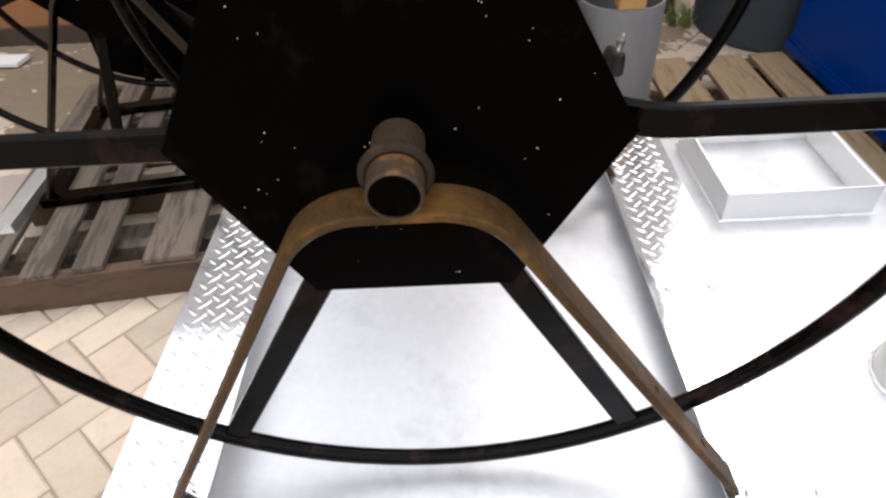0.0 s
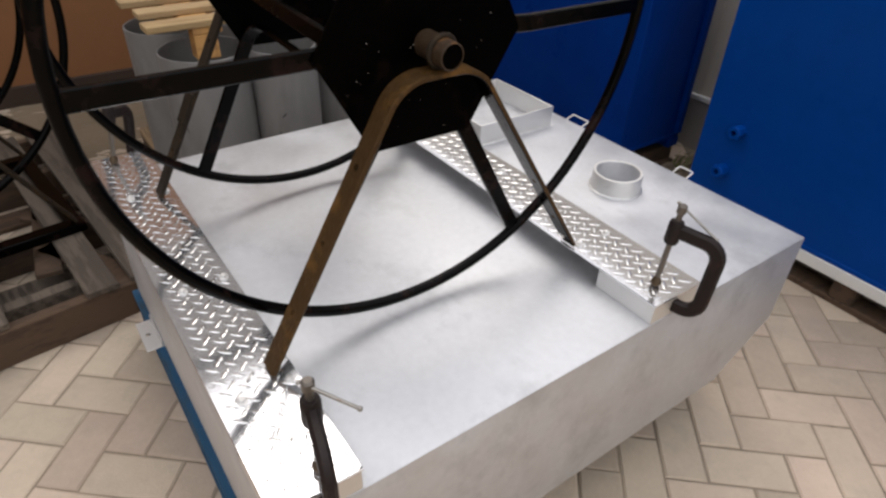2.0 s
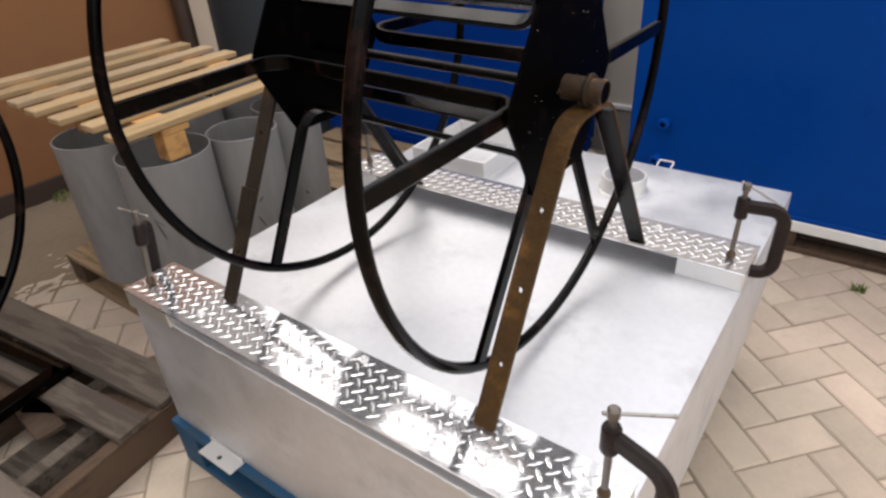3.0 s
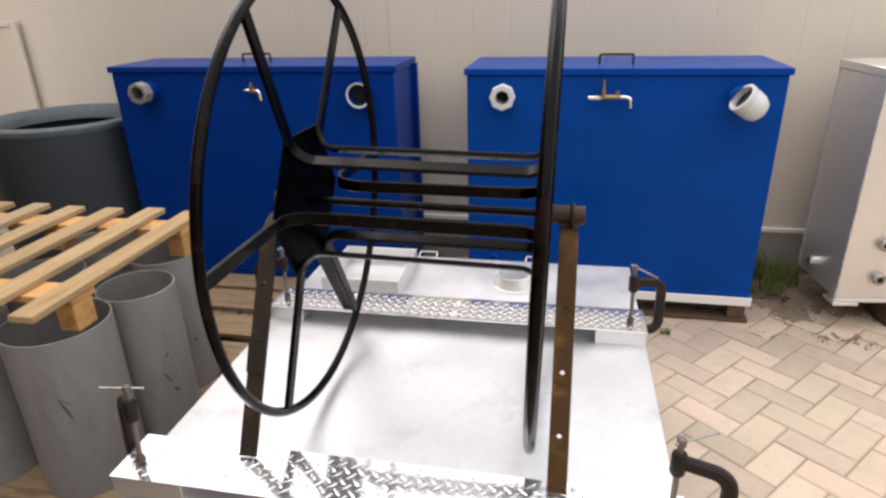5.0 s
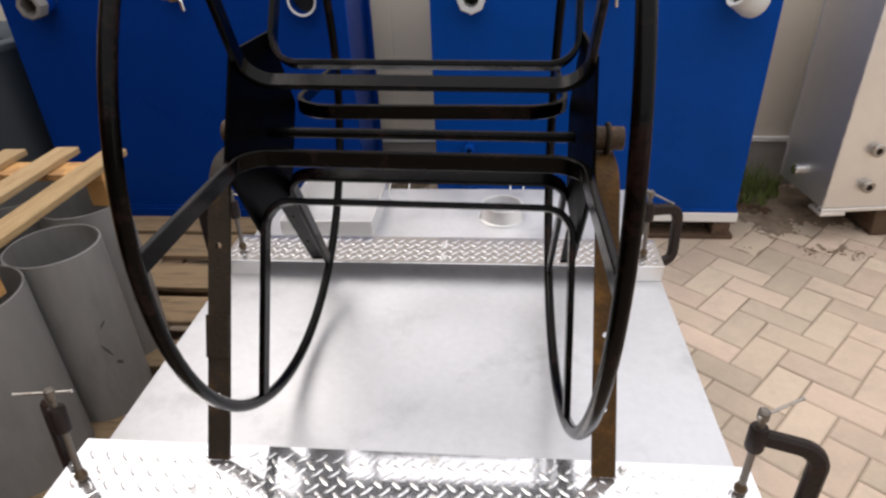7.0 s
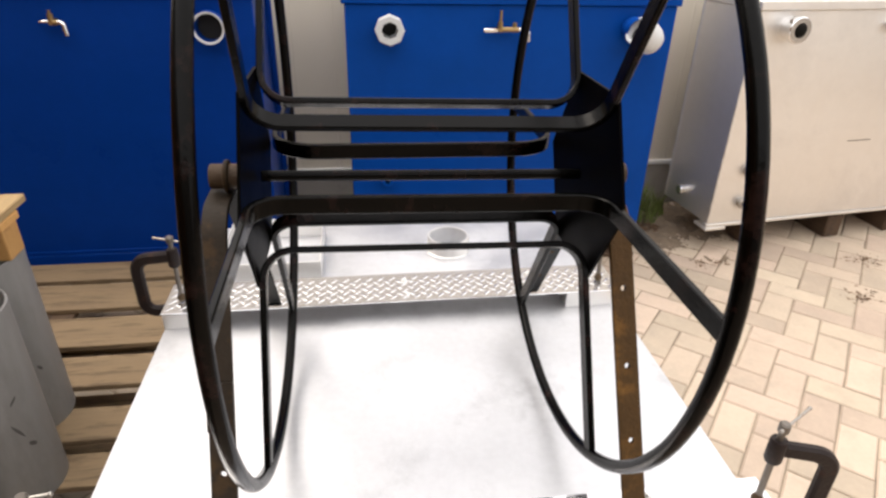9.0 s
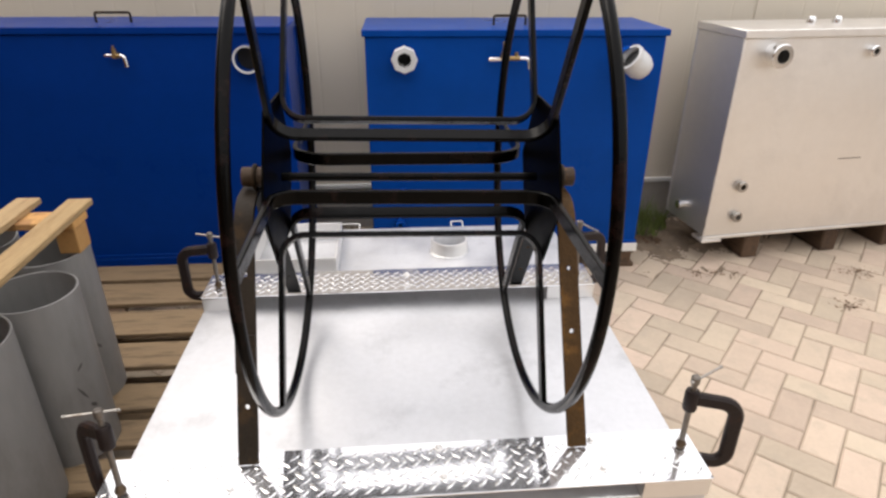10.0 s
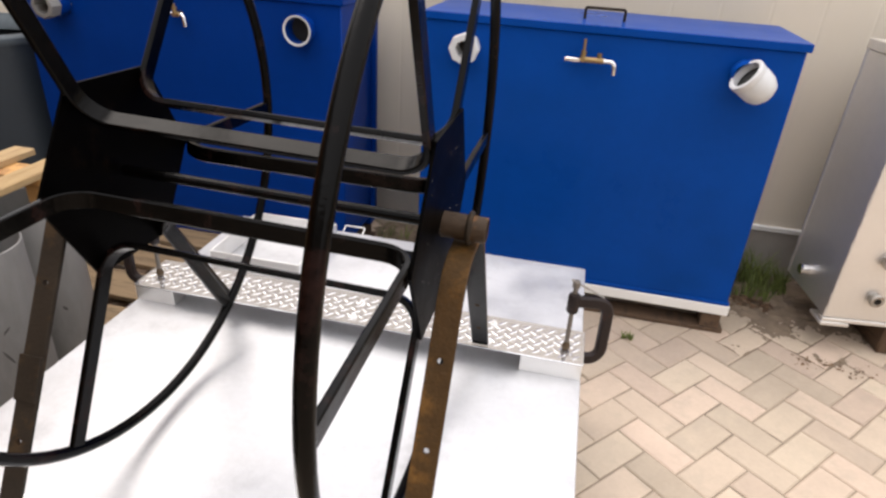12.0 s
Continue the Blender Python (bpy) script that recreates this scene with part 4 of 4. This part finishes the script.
for cx, cy, hx, hy in ((-2.40, 0.35, 0.62, 1.5), (-2.50, 1.2, 0.45, 0.7), (-2.35, -1.3, 0.75, 1.1), (-2.45, -2.6, 0.7, 1.3)):
    soil_patch(bm_sand, cx, cy, hx, hy, 0.011)
tagged(part("sand", bm_sand, SAND), "trodden brown sand spread over the pavers by the tan wall", "sand", kind="stuff")
tagged(part("soil", bm, SOIL), "dark soil and dirt swept up beside the wall", "soil", kind="stuff")

bm = bmesh.new()
random.seed(21)
for _ in range(190):
    cx, cy = random.choice([(2.15, 1.52), (2.17, 1.55), (2.40, 1.86), (2.44, 1.84), (1.75, 1.88), (1.6, 1.9)])
    p = Vector((cx + random.gauss(0, 0.05), cy + random.gauss(0, 0.028), 0.002))
    a, s = random.uniform(0, 6.28), random.uniform(0.004, 0.013)
    u, v = Vector((math.cos(a), math.sin(a), random.uniform(0, 0.3))) * s, Vector((-math.sin(a), math.cos(a), random.uniform(0, 0.4))) * s * 0.5
    bm.faces.new([bm.verts.new(p + q) for q in (-u, -v * 0.8 + u * 0.1, u, v)])
for _ in range(260):   # a brown heap of fallen leaves at the foot of the weeds
    a, q = random.uniform(0, 6.28), math.sqrt(random.random())
    p = Vector((1.40 + 0.15 * q * math.cos(a), 2.30 + 0.06 * q * math.sin(a), 0.006 + 0.035 * (1 - q) * random.random()))
    a, w = random.uniform(0, 6.28), random.uniform(0.008, 0.022)
    u, v = Vector((math.cos(a), math.sin(a), random.uniform(-0.4, 0.4))) * w, Vector((-math.sin(a), math.cos(a), random.uniform(-0.4, 0.4))) * w * 0.5
    bm.faces.new([bm.verts.new(p + e) for e in (-u, -v, u, v)])
tagged(part("leaf_litter", bm, LEAF, smooth=False), "dry brown leaf litter on the pavers", "leaves", kind="stuff")

# ---- small things by the pallets ----
pipe = thing("downpipe", "dark brown round downpipe fixed to the tan wall", "pipe", kind="structure")
part("tube", rod(bmesh.new(), (WALL_X + 0.062, 1.68, 0.02), (WALL_X + 0.062, 1.68, 2.28), 0.048, 24), PIPE_BROWN, pipe)
for z in (0.45, 1.9):
    bm = bmesh.new()
    lathe(bm, [(0.049, z), (0.053, z), (0.053, z + 0.03), (0.049, z + 0.03)], 24, at=(WALL_X + 0.062, 1.68, 0))
    part("bracket", bm, PIPE_BROWN, pipe)

sheet = thing("aluminium_channel", "bent aluminium channel lying on the greyed pallet", "sheet metal", at=pose(-0.82, -0.985, 0.1445, 0, 0, 3))
bm = sweep(bmesh.new(), [(-0.42, 0, 0.018), (0.0, 0, 0.018)], [(-0.018, -0.03), (0.018, -0.03), (0.018, -0.027), (-0.015, -0.027), (-0.015, 0.027), (0.018, 0.027), (0.018, 0.03), (-0.018, 0.03)], (0, 0, 1))
part("channel", bm, ALU_RAW, sheet, smooth=False)

flat_sheet = thing("sheet_metal", "dull grey flat metal sheet on the pavers beside a pallet", "sheet metal", at=pose(-1.19, -1.19, 0.003, 0, 0, 5.5))
bm = boxes((-0.22, 0.20, -0.36, 0.0, 0.0, 0.002), (-0.22, 0.20, 0.0, 0.002, 0.0, 0.022), bevel=0.0006)
part("sheet", bm, ALU_DULL, flat_sheet, smooth=False)
white_board = tagged(part("board", boxes((-0.06, 0.06, -0.45, 0.0, 0.0, 0.025), bevel=0.003), TRIM), "white coated board lying on the sand by the tan wall", "board")
white_board.matrix_world = pose(-2.52, -1.86, 0.012, 0, 0, -6)

# thin raised shape that stands for an orange stain on a paver
rust_blot = bmesh.new()
random.seed(4)
ring_pts = [rust_blot.verts.new((0.055 * math.cos(i * math.pi / 9) * random.uniform(0.75, 1.15), 0.026 * math.sin(i * math.pi / 9) * random.uniform(0.75, 1.15), 0.0)) for i in range(18)]
rust_blot.faces.new(ring_pts)
top = bmesh.ops.extrude_face_region(rust_blot, geom=rust_blot.faces[:])["geom"]
bmesh.ops.translate(rust_blot, verts=[v for v in top if isinstance(v, bmesh.types.BMVert)], vec=(0, 0, 0.003))
bmesh.ops.recalc_face_normals(rust_blot, faces=rust_blot.faces)
rust_blot_ob = tagged(part("rust_flake", rust_blot, PINE_X), "orange rusty stain on the pavers below a pallet", "scrap metal")
rust_blot_ob.matrix_world = pose(-0.893, -0.597, 0.003, 0, 0, 88)

# ---- herringbone paving ----
MU, MV, LAY = 0.1111, 0.1185, radians(48.25)   # paver module along and across the courses, and their bearing; a paver is 2 modules long
OX, OY = 0.0158, 0.0412                        # a joint corner of the pattern
paving = thing("pavement", "sand coloured concrete pavers laid in herringbone", "pavement", kind="structure")


def paver_mesh(bm, cx=0.0, cy=0.0, ang=0.0, dz=0.0, along=True):
    a, b, c = (MU - 0.0024, MV / 2 - 0.0024, 0.005) if along else (MV - 0.0024, MU / 2 - 0.0024, 0.005)
    m = Matrix.Translation((cx, cy, dz)) @ Matrix.Rotation(ang, 4, "Z")
    rows = []
    for dx, z in ((c, 0.0), (0.0, -0.004), (0.0, -0.03)):
        rows.append([bm.verts.new(m @ Vector((sx * (a - dx), sy * (b - dx), z))) for sx, sy in ((-1, -1), (1, -1), (1, 1), (-1, 1))])
    bm.faces.new(rows[0])
    for r, q in zip(rows, rows[1:]):
        for i in range(4):
            bm.faces.new((q[i], q[(i + 1) % 4], r[(i + 1) % 4], r[i]))


paver_data = []
for along in (True, False):
    one = bmesh.new()
    paver_mesh(one, along=along)
    paver_data.append(bpy.data.meshes.new("paver"))
    one.to_mesh(paver_data[-1])
    one.free()
    paver_data[-1].materials.append(PAVER)
rest = bmesh.new()
random.seed(8)
cu, su = math.cos(LAY), math.sin(LAY)
near = 0
for a in range(-105, 105):
    for b in range(-105, 105):
        c = (a - b + 2) % 4
        if c == 0:
            u, v, turn = (a + 1.0) * MU, (b + 0.5) * MV, 0.0
        elif c == 3:
            u, v, turn = (a + 0.5) * MU, (b + 1.0) * MV, math.pi / 2
        else:
            continue
        x, y = OX + u * cu - v * su, OY + u * su + v * cu
        if not (WALL_X - 1.4 < x < 6.85 and -6.95 < y < WALL_Y - 0.05):
            continue
        dz = random.gauss(0, 0.0012)
        if ((0.55 < x < 2.4 and -0.4 < y < 2.2) or (-1.0 < x < 0.6 and -1.2 < y < -0.03)) and near < 300:
            near += 1
            p = new("paver", paver_data[c == 3])
            p.parent = paving
            p.matrix_basis = pose(x, y, dz, random.gauss(0, 0.25), random.gauss(0, 0.25), math.degrees(LAY + turn) + random.gauss(0, 0.5))
        else:
            paver_mesh(rest, x, y, LAY + turn + random.gauss(0, 0.008), dz, c == 0)
tagged(part("paving_field", rest, PAVER_FAR, paving, smooth=False), "sand coloured concrete pavers in herringbone", kind="stuff")
